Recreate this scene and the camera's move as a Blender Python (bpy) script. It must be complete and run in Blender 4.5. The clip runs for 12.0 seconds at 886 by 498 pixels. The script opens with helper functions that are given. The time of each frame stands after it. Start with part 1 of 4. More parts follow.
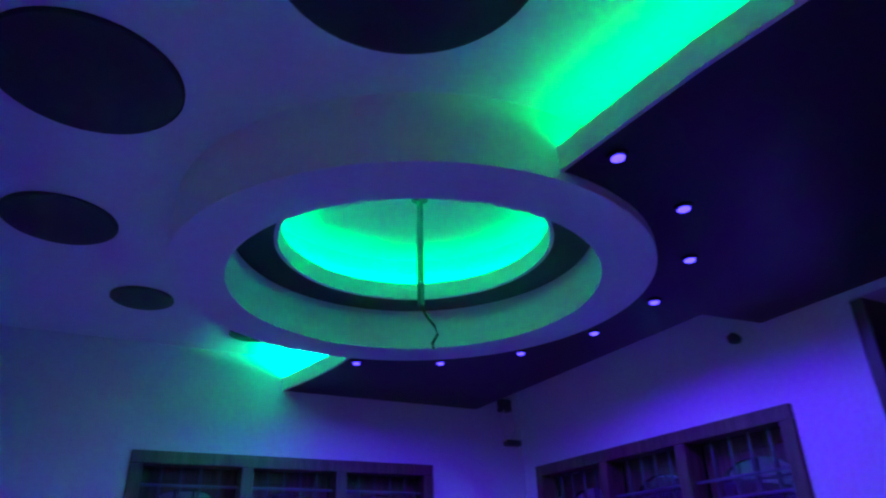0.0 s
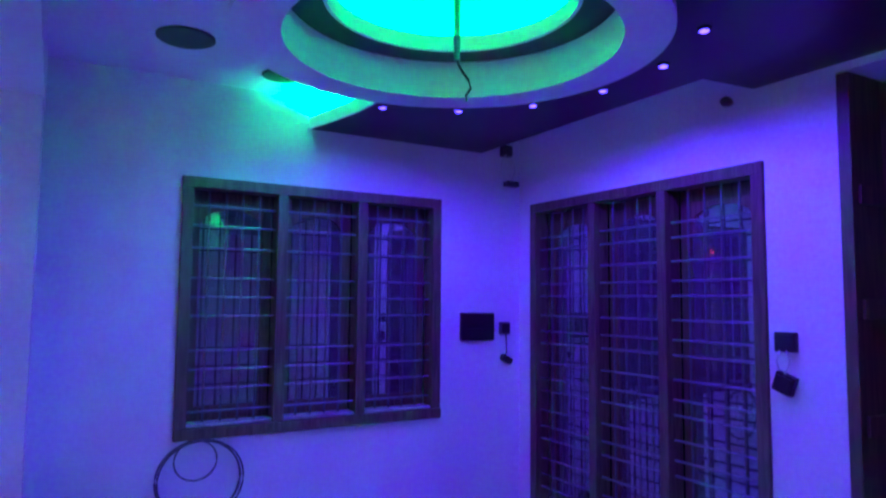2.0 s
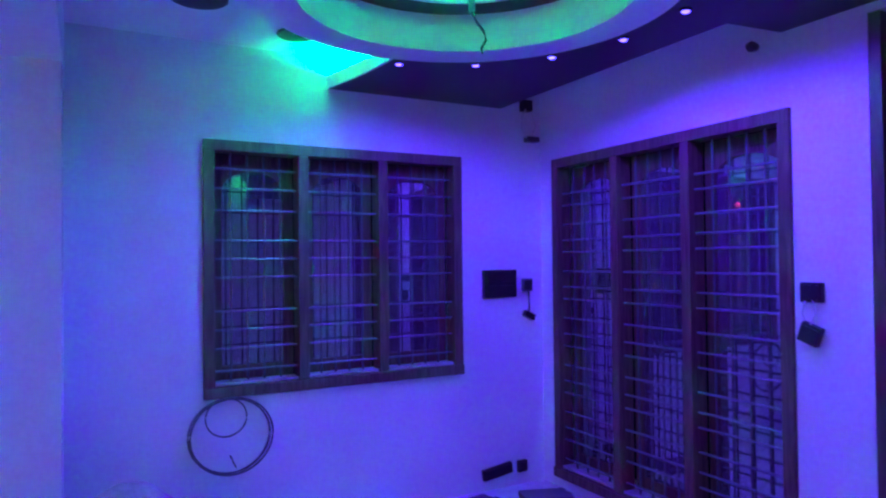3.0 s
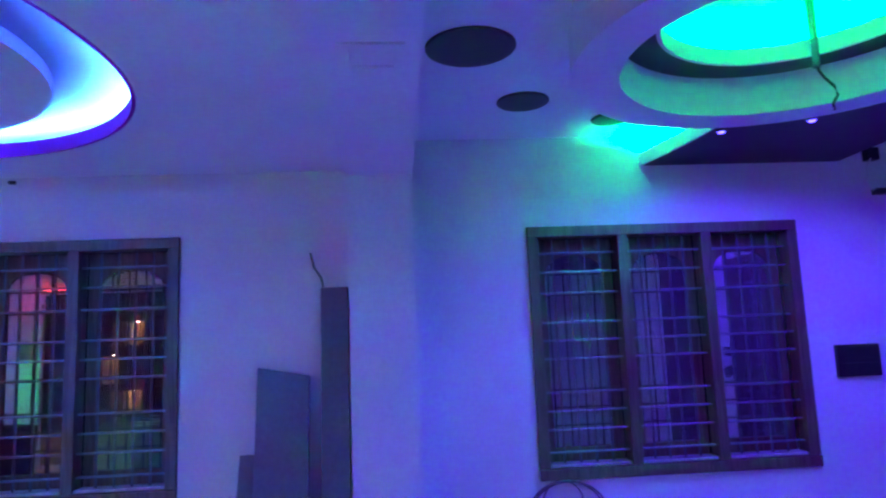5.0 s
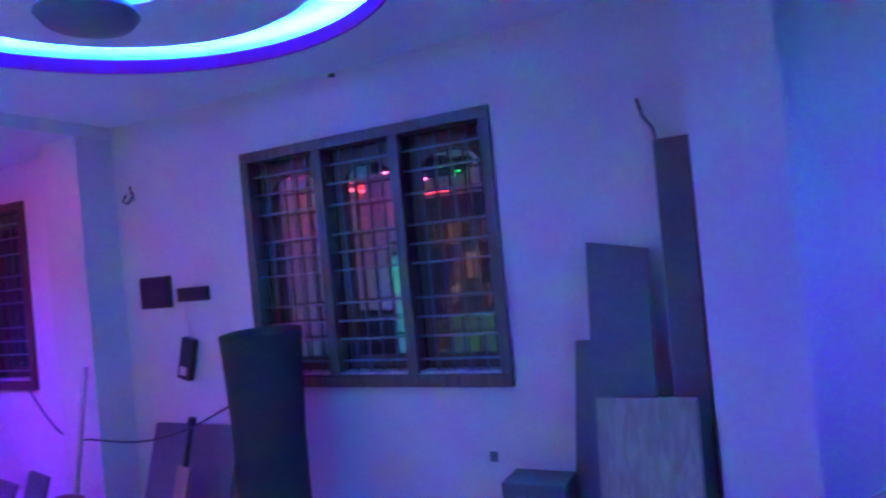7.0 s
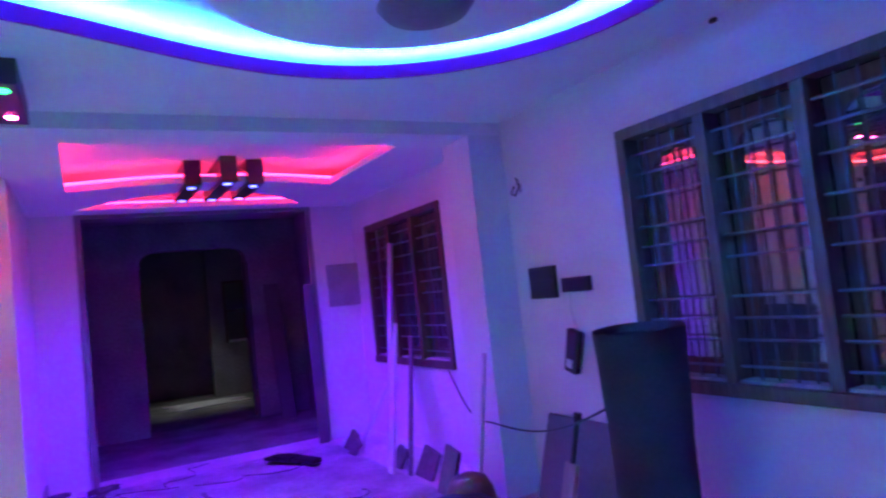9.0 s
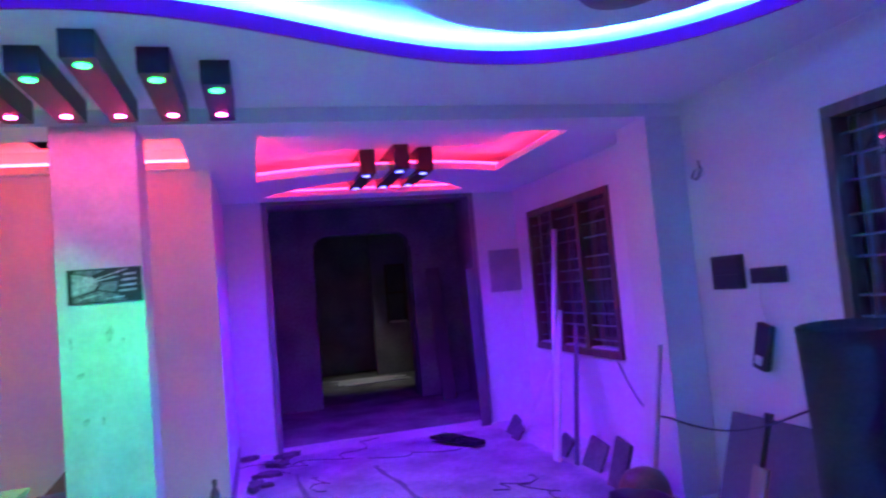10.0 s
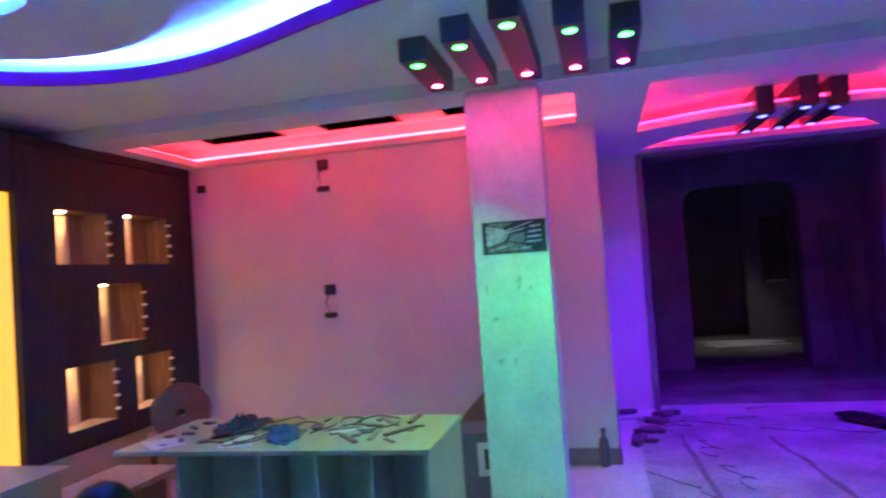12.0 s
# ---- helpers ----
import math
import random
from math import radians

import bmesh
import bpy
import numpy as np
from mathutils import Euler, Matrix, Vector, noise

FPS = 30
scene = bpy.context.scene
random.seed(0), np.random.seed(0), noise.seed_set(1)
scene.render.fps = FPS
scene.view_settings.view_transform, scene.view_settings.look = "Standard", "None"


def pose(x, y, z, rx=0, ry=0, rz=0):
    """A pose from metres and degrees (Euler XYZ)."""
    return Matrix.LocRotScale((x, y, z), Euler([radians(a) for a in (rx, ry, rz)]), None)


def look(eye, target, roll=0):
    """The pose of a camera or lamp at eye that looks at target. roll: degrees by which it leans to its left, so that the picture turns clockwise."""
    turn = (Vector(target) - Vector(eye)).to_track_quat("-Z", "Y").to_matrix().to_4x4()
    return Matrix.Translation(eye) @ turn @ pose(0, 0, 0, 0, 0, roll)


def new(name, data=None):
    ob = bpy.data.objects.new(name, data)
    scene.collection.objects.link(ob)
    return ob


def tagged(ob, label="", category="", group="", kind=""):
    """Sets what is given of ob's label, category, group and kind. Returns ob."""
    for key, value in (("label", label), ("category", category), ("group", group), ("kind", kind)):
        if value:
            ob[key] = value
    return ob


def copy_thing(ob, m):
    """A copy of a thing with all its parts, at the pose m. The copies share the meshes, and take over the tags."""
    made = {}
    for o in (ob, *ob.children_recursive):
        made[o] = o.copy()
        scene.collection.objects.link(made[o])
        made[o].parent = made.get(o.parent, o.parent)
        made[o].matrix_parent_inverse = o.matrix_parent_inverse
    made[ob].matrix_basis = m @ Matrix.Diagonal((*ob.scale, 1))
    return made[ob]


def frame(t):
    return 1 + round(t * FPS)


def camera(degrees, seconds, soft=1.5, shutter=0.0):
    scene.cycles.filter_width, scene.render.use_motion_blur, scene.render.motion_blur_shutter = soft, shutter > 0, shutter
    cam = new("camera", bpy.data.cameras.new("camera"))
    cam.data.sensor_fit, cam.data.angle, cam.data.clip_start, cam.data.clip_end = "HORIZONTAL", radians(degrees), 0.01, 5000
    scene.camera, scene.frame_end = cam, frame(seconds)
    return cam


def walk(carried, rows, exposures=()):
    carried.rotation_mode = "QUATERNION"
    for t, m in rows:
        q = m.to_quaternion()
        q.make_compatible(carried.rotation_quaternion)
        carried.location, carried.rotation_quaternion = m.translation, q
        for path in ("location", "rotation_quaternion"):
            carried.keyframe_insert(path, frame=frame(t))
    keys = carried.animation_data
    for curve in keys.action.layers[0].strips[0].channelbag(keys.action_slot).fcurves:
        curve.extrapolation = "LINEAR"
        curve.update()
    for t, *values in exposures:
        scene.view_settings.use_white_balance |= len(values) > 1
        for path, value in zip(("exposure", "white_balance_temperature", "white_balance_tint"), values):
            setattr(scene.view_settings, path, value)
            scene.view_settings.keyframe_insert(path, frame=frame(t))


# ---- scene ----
cam = camera(66.9, 12.0, 2.2, 0.45)
PATH = [
    (0, (-0.231, -3.482, 1.554), (0.628, -1.907, 2.438), -1.7),
    (0.5, (-0.335, -3.624, 1.577), (0.652, -2.098, 2.412), -0.8),
    (1, (-0.479, -3.69, 1.588), (0.52, -2.134, 2.351), 1.6),
    (1.5, (-0.56, -3.686, 1.533), (0.408, -1.969, 1.871), 0.3),
    (2, (-0.558, -3.683, 1.49), (0.442, -1.958, 1.643), 0.5),
    (2.5, (-0.535, -3.691, 1.474), (0.464, -1.958, 1.486), -0.1),
    (4.3, (-0.626, -3.672, 1.501), (-0.215, -1.726, 1.71), -1.5),
    (4.5, (-0.668, -3.669, 1.519), (-0.387, -1.702, 1.748), -2.1),
    (5, (-0.722, -3.659, 1.528), (-0.585, -1.682, 1.796), -2.3),
    (5.5, (-0.727, -3.59, 1.518), (-0.818, -1.607, 1.768), -3.2),
    (6, (-0.677, -3.401, 1.54), (-1.134, -1.468, 1.768), -2.1),
    (6.5, (-0.678, -3.256, 1.426), (-1.327, -1.366, 1.506), -3.5),
    (6.7, (-0.686, -3.171, 1.4), (-1.418, -1.311, 1.451), -4.4),
    (8.3, (-0.768, -2.589, 1.413), (-2.309, -1.315, 1.447), -6.3),
    (8.5, (-0.771, -2.586, 1.412), (-2.373, -1.39, 1.457), -6.1),
    (9, (-0.798, -2.564, 1.385), (-2.556, -1.619, 1.508), -6.2),
    (9.5, (-0.838, -2.625, 1.405), (-2.687, -1.873, 1.537), -5.8),
    (10, (-0.873, -2.692, 1.413), (-2.796, -2.155, 1.533), -5.0),
    (10.5, (-0.918, -2.763, 1.407), (-2.893, -2.471, 1.531), -4.9),
    (11, (-0.961, -2.848, 1.413), (-2.957, -2.805, 1.527), -4.8),
    (11.5, (-0.97, -2.91, 1.414), (-2.956, -3.123, 1.508), -4.5),
    (12, (-0.985, -2.967, 1.414), (-2.929, -3.433, 1.485), -4.0),
]
walk(cam, [(t, look(eye, target, roll)) for t, eye, target, roll in PATH],
     [(0, -1.0, 6300, 6), (1.0, -0.95, 6300, 6), (1.5, -0.52, 6300, 6), (2.0, 0.06, 6300, 6), (2.5, 0.3, 6300, 6), (5.5, 0.22, 6350, 7), (6.0, 0.2, 6300, 6),
      (6.5, 0.18, 5900, 2), (8.5, 0.18, 5900, 2), (9.0, 0.18, 6000, 4), (9.6, 0.16, 6000, 5), (10.0, 0.12, 6100, 7), (10.5, 0.08, 6800, 12), (12, -0.14, 6850, 13)])

# ---- world, exposure ----
world = bpy.data.worlds.new("night")
world.use_nodes = True
world.node_tree.nodes["Background"].inputs[0].default_value = (0.05, 0.07, 0.2, 1)
world.node_tree.nodes["Background"].inputs[1].default_value = 0.01
scene.world = world


# ---- materials ----
def mat(name, color, rough=0.6, vary=0.12, scale=3.0, fine=60.0, bump=0.08, metal=0.0, stain=None, island=0.0):
    m = bpy.data.materials.new(name)
    m.use_nodes = True
    n, l = m.node_tree.nodes, m.node_tree.links
    b = n["Principled BSDF"]
    co = n.new("ShaderNodeTexCoord")
    big, small = n.new("ShaderNodeTexNoise"), n.new("ShaderNodeTexNoise")
    big.inputs["Scale"].default_value, small.inputs["Scale"].default_value = scale, fine
    big.inputs["Detail"].default_value, small.inputs["Detail"].default_value = 6, 4
    l.new(co.outputs["Object"], big.inputs["Vector"])
    l.new(co.outputs["Object"], small.inputs["Vector"])
    ramp = n.new("ShaderNodeValToRGB")
    lo = stain or tuple(c * (1 - vary) for c in color)
    hi = tuple(min(1, c * (1 + vary * 0.5)) for c in color)
    ramp.color_ramp.elements[0].color, ramp.color_ramp.elements[1].color = (*lo, 1), (*hi, 1)
    ramp.color_ramp.elements[0].position, ramp.color_ramp.elements[1].position = 0.32, 0.62
    l.new(big.outputs["Fac"], ramp.inputs["Fac"])
    mix = n.new("ShaderNodeMix")
    mix.data_type, mix.blend_type = "RGBA", "MULTIPLY"
    mix.inputs["Factor"].default_value = min(1, vary * 2.5)
    l.new(ramp.outputs["Color"], mix.inputs["A"])
    l.new(small.outputs["Fac"], mix.inputs["B"])
    gain = n.new("ShaderNodeMix")
    gain.data_type, gain.blend_type = "RGBA", "MULTIPLY"
    gain.inputs["Factor"].default_value = 1
    g = 1 + min(1, vary * 2.5) * 0.55
    gain.inputs["B"].default_value = (g, g, g, 1)
    l.new(mix.outputs["Result"], gain.inputs["A"])
    l.new(gain.outputs["Result"], b.inputs["Base Color"])
    b.inputs["Roughness"].default_value, b.inputs["Metallic"].default_value = rough, metal
    if bump:
        bn = n.new("ShaderNodeBump")
        bn.inputs["Strength"].default_value, bn.inputs["Distance"].default_value = bump, 0.01
        add = n.new("ShaderNodeMath")
        l.new(big.outputs["Fac"], add.inputs[0])
        l.new(small.outputs["Fac"], add.inputs[1])
        l.new(add.outputs[0], bn.inputs["Height"])
        l.new(bn.outputs["Normal"], b.inputs["Normal"])
    return m


def wood(name, dark, light, rough=0.45, along=(1, 1, 12)):
    m = bpy.data.materials.new(name)
    m.use_nodes = True
    n, l = m.node_tree.nodes, m.node_tree.links
    b = n["Principled BSDF"]
    co, mp, tx, ramp = (n.new("ShaderNode" + k) for k in ("TexCoord", "Mapping", "TexNoise", "ValToRGB"))
    mp.inputs["Scale"].default_value = tuple(18 / a for a in along)
    tx.inputs["Scale"].default_value, tx.inputs["Detail"].default_value, tx.inputs["Distortion"].default_value = 2.0, 8, 1.2
    l.new(co.outputs["Object"], mp.inputs["Vector"])
    l.new(mp.outputs["Vector"], tx.inputs["Vector"])
    l.new(tx.outputs["Fac"], ramp.inputs["Fac"])
    ramp.color_ramp.elements[0].color, ramp.color_ramp.elements[1].color = (*dark, 1), (*light, 1)
    ramp.color_ramp.elements[0].position, ramp.color_ramp.elements[1].position = 0.35, 0.7
    l.new(ramp.outputs["Color"], b.inputs["Base Color"])
    b.inputs["Roughness"].default_value = rough
    bn = n.new("ShaderNodeBump")
    bn.inputs["Strength"].default_value = 0.15
    l.new(tx.outputs["Fac"], bn.inputs["Height"])
    l.new(bn.outputs["Normal"], b.inputs["Normal"])
    return m


def glow(name, color, strength, base=(0.8, 0.8, 0.8)):
    m = bpy.data.materials.new(name)
    m.use_nodes = True
    b = m.node_tree.nodes["Principled BSDF"]
    b.inputs["Base Color"].default_value = (*base, 1)
    b.inputs["Emission Color"].default_value = (*color, 1)
    b.inputs["Emission Strength"].default_value = strength
    return m


def clear_glass(name, tint=(0.75, 0.8, 0.85)):
    m = bpy.data.materials.new(name)
    m.use_nodes = True
    b = m.node_tree.nodes["Principled BSDF"]
    b.inputs["Base Color"].default_value = (*tint, 1)
    b.inputs["Transmission Weight"].default_value = 0.88
    b.inputs["Roughness"].default_value = 0.0
    b.inputs["IOR"].default_value = 3.0
    return m


WALL = mat("wall_paint", (0.8, 0.8, 0.8), 0.7, 0.07, 1.6, 45, 0.06)
CEIL = mat("ceiling_paint", (0.88, 0.88, 0.88), 0.75, 0.05, 1.2, 40, 0.03)
BLACK = mat("black_ceiling_paint", (0.03, 0.028, 0.03), 0.45, 0.2, 2.0, 50, 0.05)
VIOLET = mat("violet_lip", (0.5, 0.004, 0.36), 0.9, 0.1, 3, 50, 0.03)
MOTOR = mat("grey_enamel", (0.22, 0.2, 0.22), 0.35, 0.15, 8, 60, 0.02)
COLPAINT = mat("smudged_column_paint", (0.8, 0.8, 0.8), 0.7, 0.1, 4.5, 45, 0.1, stain=(0.69, 0.69, 0.69))
LEDGE = mat("pale_ledge", (0.5, 0.47, 0.45), 0.8, 0.25, 9, 60, 0.2)
BOXBLACK = mat("black_laminate", (0.03, 0.028, 0.034), 0.35, 0.2, 4, 60, 0.03)
FRAME = wood("dark_teak", (0.075, 0.042, 0.028), (0.17, 0.1, 0.065), 0.62)
DOORWOOD = wood("door_wood", (0.07, 0.045, 0.03), (0.16, 0.1, 0.065), 0.4)
IRON = mat("painted_iron", (0.2, 0.2, 0.225), 0.36, 0.2, 8, 90, 0.05, 0.4)
GLASS = clear_glass("window_glass")
FLOOR = mat("dusty_marble_floor", (0.76, 0.74, 0.72), 0.4, 0.2, 1.1, 22, 0.12, stain=(0.6, 0.58, 0.56))
SHEET = mat("floor_cover_sheet", (0.72, 0.7, 0.74), 0.6, 0.22, 2.6, 26, 0.2, stain=(0.46, 0.44, 0.47))
PLASTIC = mat("black_plastic", (0.02, 0.02, 0.022), 0.35, 0.2, 12, 90, 0.02)
GREYPL = mat("grey_plastic", (0.12, 0.12, 0.13), 0.4, 0.2, 12, 90, 0.02)
PVC = mat("white_pvc", (0.7, 0.7, 0.68), 0.35, 0.1, 6, 60, 0.03)
FOAM = mat("dark_foam_sheet", (0.085, 0.085, 0.09), 0.75, 0.25, 3, 70, 0.15)
BOARD = mat("grey_board", (0.14, 0.12, 0.135), 0.6, 0.18, 2.2, 40, 0.08)
PLY = wood("plywood", (0.3, 0.22, 0.16), (0.45, 0.36, 0.27), 0.6)
SAND = mat("pale_plaster_heap", (0.6, 0.57, 0.53), 0.9, 0.2, 5, 40, 0.6)
STONE = mat("stone_offcut", (0.16, 0.15, 0.15), 0.5, 0.3, 5, 40, 0.2)
WARMWOOD = wood("warm_veneer", (0.11, 0.055, 0.03), (0.21, 0.115, 0.065), 0.5)
DARKVEN = wood("dark_veneer", (0.012, 0.011, 0.01), (0.028, 0.025, 0.022), 0.75)
CREAM = mat("cream_laminate", (0.44, 0.39, 0.2), 0.4, 0.1, 3, 50, 0.03)
BLUECL = mat("blue_cloth", (0.05, 0.12, 0.3), 0.8, 0.3, 9, 50, 0.3)
NICHE = mat("pale_niche_finish", (0.62, 0.52, 0.36), 0.5, 0.15, 6, 50, 0.03)
SCUFF = mat("scuffed_plaster", (0.62, 0.61, 0.6), 0.8, 0.3, 20, 80, 0.1)
SEAM = mat("dusty_tape", (0.3, 0.29, 0.31), 0.7, 0.3, 7, 60, 0.1, stain=(0.42, 0.4, 0.43))
PAPER = mat("paper", (0.75, 0.75, 0.73), 0.7, 0.12, 8, 60, 0.05)
PRINTGREY = mat("grey_print", (0.62, 0.62, 0.62), 0.6, 0.5, 30, 90, 0.0)
PRINTDARK = mat("half_tone_print", (0.24, 0.24, 0.25), 0.6, 0.5, 30, 90, 0.0)
# shaded copy of the bar iron, for upright bars that catch less light
DARKBAR = mat("shaded_iron", (0.11, 0.11, 0.12), 0.4, 0.2, 8, 90, 0.05, 0.3)
INK = mat("dark_print", (0.03, 0.035, 0.035), 0.6, 0.3, 20, 80, 0.0)
SKIRT = mat("grey_skirting", (0.25, 0.24, 0.24), 0.4, 0.2, 4, 40, 0.05)
SOCKETW = mat("white_fitting", (0.7, 0.7, 0.7), 0.35, 0.08, 10, 60, 0.02)
BROWNPL = mat("brown_plastic", (0.2, 0.085, 0.045), 0.4, 0.25, 6, 50, 0.05)
GREENSTEEL = mat("shelf_green_grey", (0.42, 0.42, 0.28), 0.5, 0.2, 4, 50, 0.05)

LED_GREEN = glow("green_led_strip", (0.006, 1.0, 0.15), 62)
LED_GREEN_NORTH = glow("green_led_strip_north", (0.008, 1.0, 0.33), 640)
LED_RING = glow("ring_led_strip", (0.006, 1.0, 0.2), 190)
LED_BLUE = glow("blue_led_strip", (0.022, 0.115, 1.0), 560)
LED_RED = glow("red_led_strip", (1.0, 0.035, 0.06), 27)
LED_RED_WEST = glow("red_led_strip_west", (1.0, 0.015, 0.1), 19)
SPOT_VIOLET = glow("violet_downlight", (0.07, 0.04, 1.0), 9)
SPOT_GREEN = glow("green_downlight", (0.05, 1.0, 0.12), 9)
SPOT_RED = glow("red_downlight", (1.0, 0.03, 0.2), 240)
SPOT_PURPLE = glow("purple_downlight", (0.1, 0.1, 1.0), 10)
WARM = glow("warm_niche_lamp", (1.0, 0.56, 0.26), 200)
YELLOW = glow("yellow_backlit_panel", (1.0, 0.5, 0.06), 1.5, (0.45, 0.25, 0.04))


def beam(x, y, z, color, watts, cone, blend=0.5, tilt=0.0):
    lamp = bpy.data.lights.new("downlight_beam", "SPOT")
    lamp.energy, lamp.color, lamp.shadow_soft_size = watts, color, 0.012
    lamp.spot_size, lamp.spot_blend = radians(cone), blend
    ob = new("downlight_beam", lamp)
    ob.matrix_basis = pose(x, y, z, 0, tilt, 0)
    return tagged(ob, "beam of a small coloured ceiling downlight", "downlight")


# ---- mesh helpers ----
def bx(bm, x0, x1, y0, y1, z0, z1, bevel=0.0):
    vs = [bm.verts.new((x, y, z)) for z in (z0, z1) for y in (y0, y1) for x in (x0, x1)]
    fs = [bm.faces.new([vs[i] for i in f]) for f in
          ((0, 2, 3, 1), (4, 5, 7, 6), (0, 1, 5, 4), (2, 6, 7, 3), (0, 4, 6, 2), (1, 3, 7, 5))]
    if bevel:
        es = list({e for f in fs for e in f.edges})
        bmesh.ops.bevel(bm, geom=es, offset=bevel, segments=2, affect="EDGES", profile=0.6)


def prism(bm, loops, z0, z1):
    """A flat slab between z0 and z1: the first loop is its outline, the others are holes."""
    from mathutils.geometry import tessellate_polygon
    flat = [p for loop in loops for p in loop]
    tris = tessellate_polygon([[Vector((x, y, 0)) for x, y in loop] for loop in loops])
    lo = [bm.verts.new((x, y, z0)) for x, y in flat]
    hi = [bm.verts.new((x, y, z1)) for x, y in flat]
    for a, b, c in tris:
        for f in ((lo[a], lo[b], lo[c]), (hi[a], hi[b], hi[c])):
            if len(set(f)) == 3:
                bm.faces.new(f)
    k = 0
    for loop in loops:
        m = len(loop)
        for i in range(m):
            a, b = k + i, k + (i + 1) % m
            bm.faces.new((lo[a], lo[b], hi[b], hi[a]))
        k += m
    bmesh.ops.recalc_face_normals(bm, faces=bm.faces[:])


def circle(cx, cy, r, n=64):
    return [(cx + r * math.cos(2 * math.pi * i / n), cy + r * math.sin(2 * math.pi * i / n)) for i in range(n)]


def tube(bm, pts, r, n=6, closed=False):
    pts = [Vector(p) for p in pts]
    rings = []
    for i, p in enumerate(pts):
        a = pts[i - 1] if (i or closed) else p
        b = pts[(i + 1) % len(pts)] if (i < len(pts) - 1 or closed) else p
        d = (b - a).normalized()
        u = d.cross(Vector((0, 0, 1)))
        if u.length < 0.05:
            u = d.cross(Vector((1, 0, 0)))
        u.normalize()
        w = d.cross(u)
        rings.append([bm.verts.new(p + r * (math.cos(2 * math.pi * k / n) * u + math.sin(2 * math.pi * k / n) * w)) for k in range(n)])
    for i in range(len(rings) - (0 if closed else 1)):
        A, B = rings[i], rings[(i + 1) % len(rings)]
        for k in range(n):
            bm.faces.new((A[k], A[(k + 1) % n], B[(k + 1) % n], B[k]))
    if not closed:
        bm.faces.new(rings[0][::-1])
        bm.faces.new(rings[-1])
    bmesh.ops.recalc_face_normals(bm, faces=bm.faces[:])


def ribbon(bm, inner, outer, z, closed=True):
    """A flat light strip lying between two lines at height z."""
    a = [bm.verts.new((x, y, z)) for x, y in inner]
    b = [bm.verts.new((x, y, z)) for x, y in outer]
    for i in range(len(a) if closed else len(a) - 1):
        j = (i + 1) % len(a)
        bm.faces.new((a[i], a[j], b[j], b[i]))
    bmesh.ops.recalc_face_normals(bm, faces=bm.faces[:])
    bmesh.ops.solidify(bm, geom=bm.faces[:], thickness=0.002)


def lathe(bm, profile, cx=0, cy=0, n=32):
    rings = [[bm.verts.new((cx + r * math.cos(2 * math.pi * k / n), cy + r * math.sin(2 * math.pi * k / n), z)) for k in range(n)] for r, z in profile]
    for A, B in zip(rings, rings[1:]):
        for k in range(n):
            bm.faces.new((A[k], A[(k + 1) % n], B[(k + 1) % n], B[k]))
    bm.faces.new(rings[0][::-1])
    bm.faces.new(rings[-1])
    bmesh.ops.recalc_face_normals(bm, faces=bm.faces[:])


def mesh_of(name, bm, material, smooth=False):
    me = bpy.data.meshes.new(name)
    bm.to_mesh(me)
    bm.free()
    me.materials.append(material)
    if smooth:
        for p in me.polygons:
            p.use_smooth = True
    return me


def part(name, bm, material, parent=None, label="", smooth=False):
    ob = new(name, mesh_of(name, bm, material, smooth))
    if parent:
        ob.parent = parent
    if label:
        ob["label"] = label
    return ob


def box_part(name, dims, material, parent=None, label="", bevel=0.0):
    bm = bmesh.new()
    bx(bm, *dims, bevel=bevel)
    return part(name, bm, material, parent, label)


def thing(name, m, label, category, group=""):
    ob = new(name)
    ob.matrix_basis = m
    return tagged(ob, label, category, group)


def struct(name, bm, material, label, category):
    return tagged(part(name, bm, material), label, category, kind="structure")


NORTH = 0.0
EAST = 2.18
WEST = -7.56
SOUTH = -6.6
PINK = -5.85

# ---- floor ----
bm = bmesh.new()
bx(bm, -15, 2.7, -6.7, 0.5, -0.12, 0)
struct("floor", bm, FLOOR, "dusty pale stone floor of an unfinished hall", "floor")


# ---- walls ----
def wall_x(bm, y0, y1, x0, x1, openings, top=2.9):
    """A wall along x between y0 and y1 with openings (xa, xb, za, zb)."""
    x = x0
    for xa, xb, za, zb in sorted(openings):
        bx(bm, x, xa, y0, y1, 0, top)
        if za > 0:
            bx(bm, xa, xb, y0, y1, 0, za)
        bx(bm, xa, xb, y0, y1, zb, top)
        x = xb
    bx(bm, x, x1, y0, y1, 0, top)


def wall_y(bm, x0, x1, y0, y1, openings, top=2.9):
    y = y0
    for ya, yb, za, zb in sorted(openings):
        bx(bm, x0, x1, y, ya, 0, top)
        if za > 0:
            bx(bm, x0, x1, ya, yb, 0, za)
        bx(bm, x0, x1, ya, yb, zb, top)
        y = yb
    bx(bm, x0, x1, y, y1, 0, top)


W1 = (0.0, 1.555, 0.765, 2.13)
W2 = (-3.47, -1.885, 0.765, 2.13)
W3 = (-7.2, -5.555, 0.745, 2.12)
GD = (-1.83, -0.14, 0.07, 2.13)
bm = bmesh.new()
wall_x(bm, NORTH, NORTH + 0.23, WEST - 0.2, EAST + 0.3, [W1, W2, W3])
struct("wall_north", bm, WALL, "white painted plaster wall with three barred windows", "wall")
bm = bmesh.new()
wall_y(bm, EAST, EAST + 0.3, SOUTH - 0.2, NORTH, [GD, (-3.35, -2.16, 0, 2.435)])
struct("wall_east", bm, WALL, "white painted plaster wall with a tall barred opening", "wall")
bm = bmesh.new()
wall_y(bm, WEST - 0.2, WEST, SOUTH - 0.2, NORTH, [(-2.62, -0.46, 0, 2.41)])
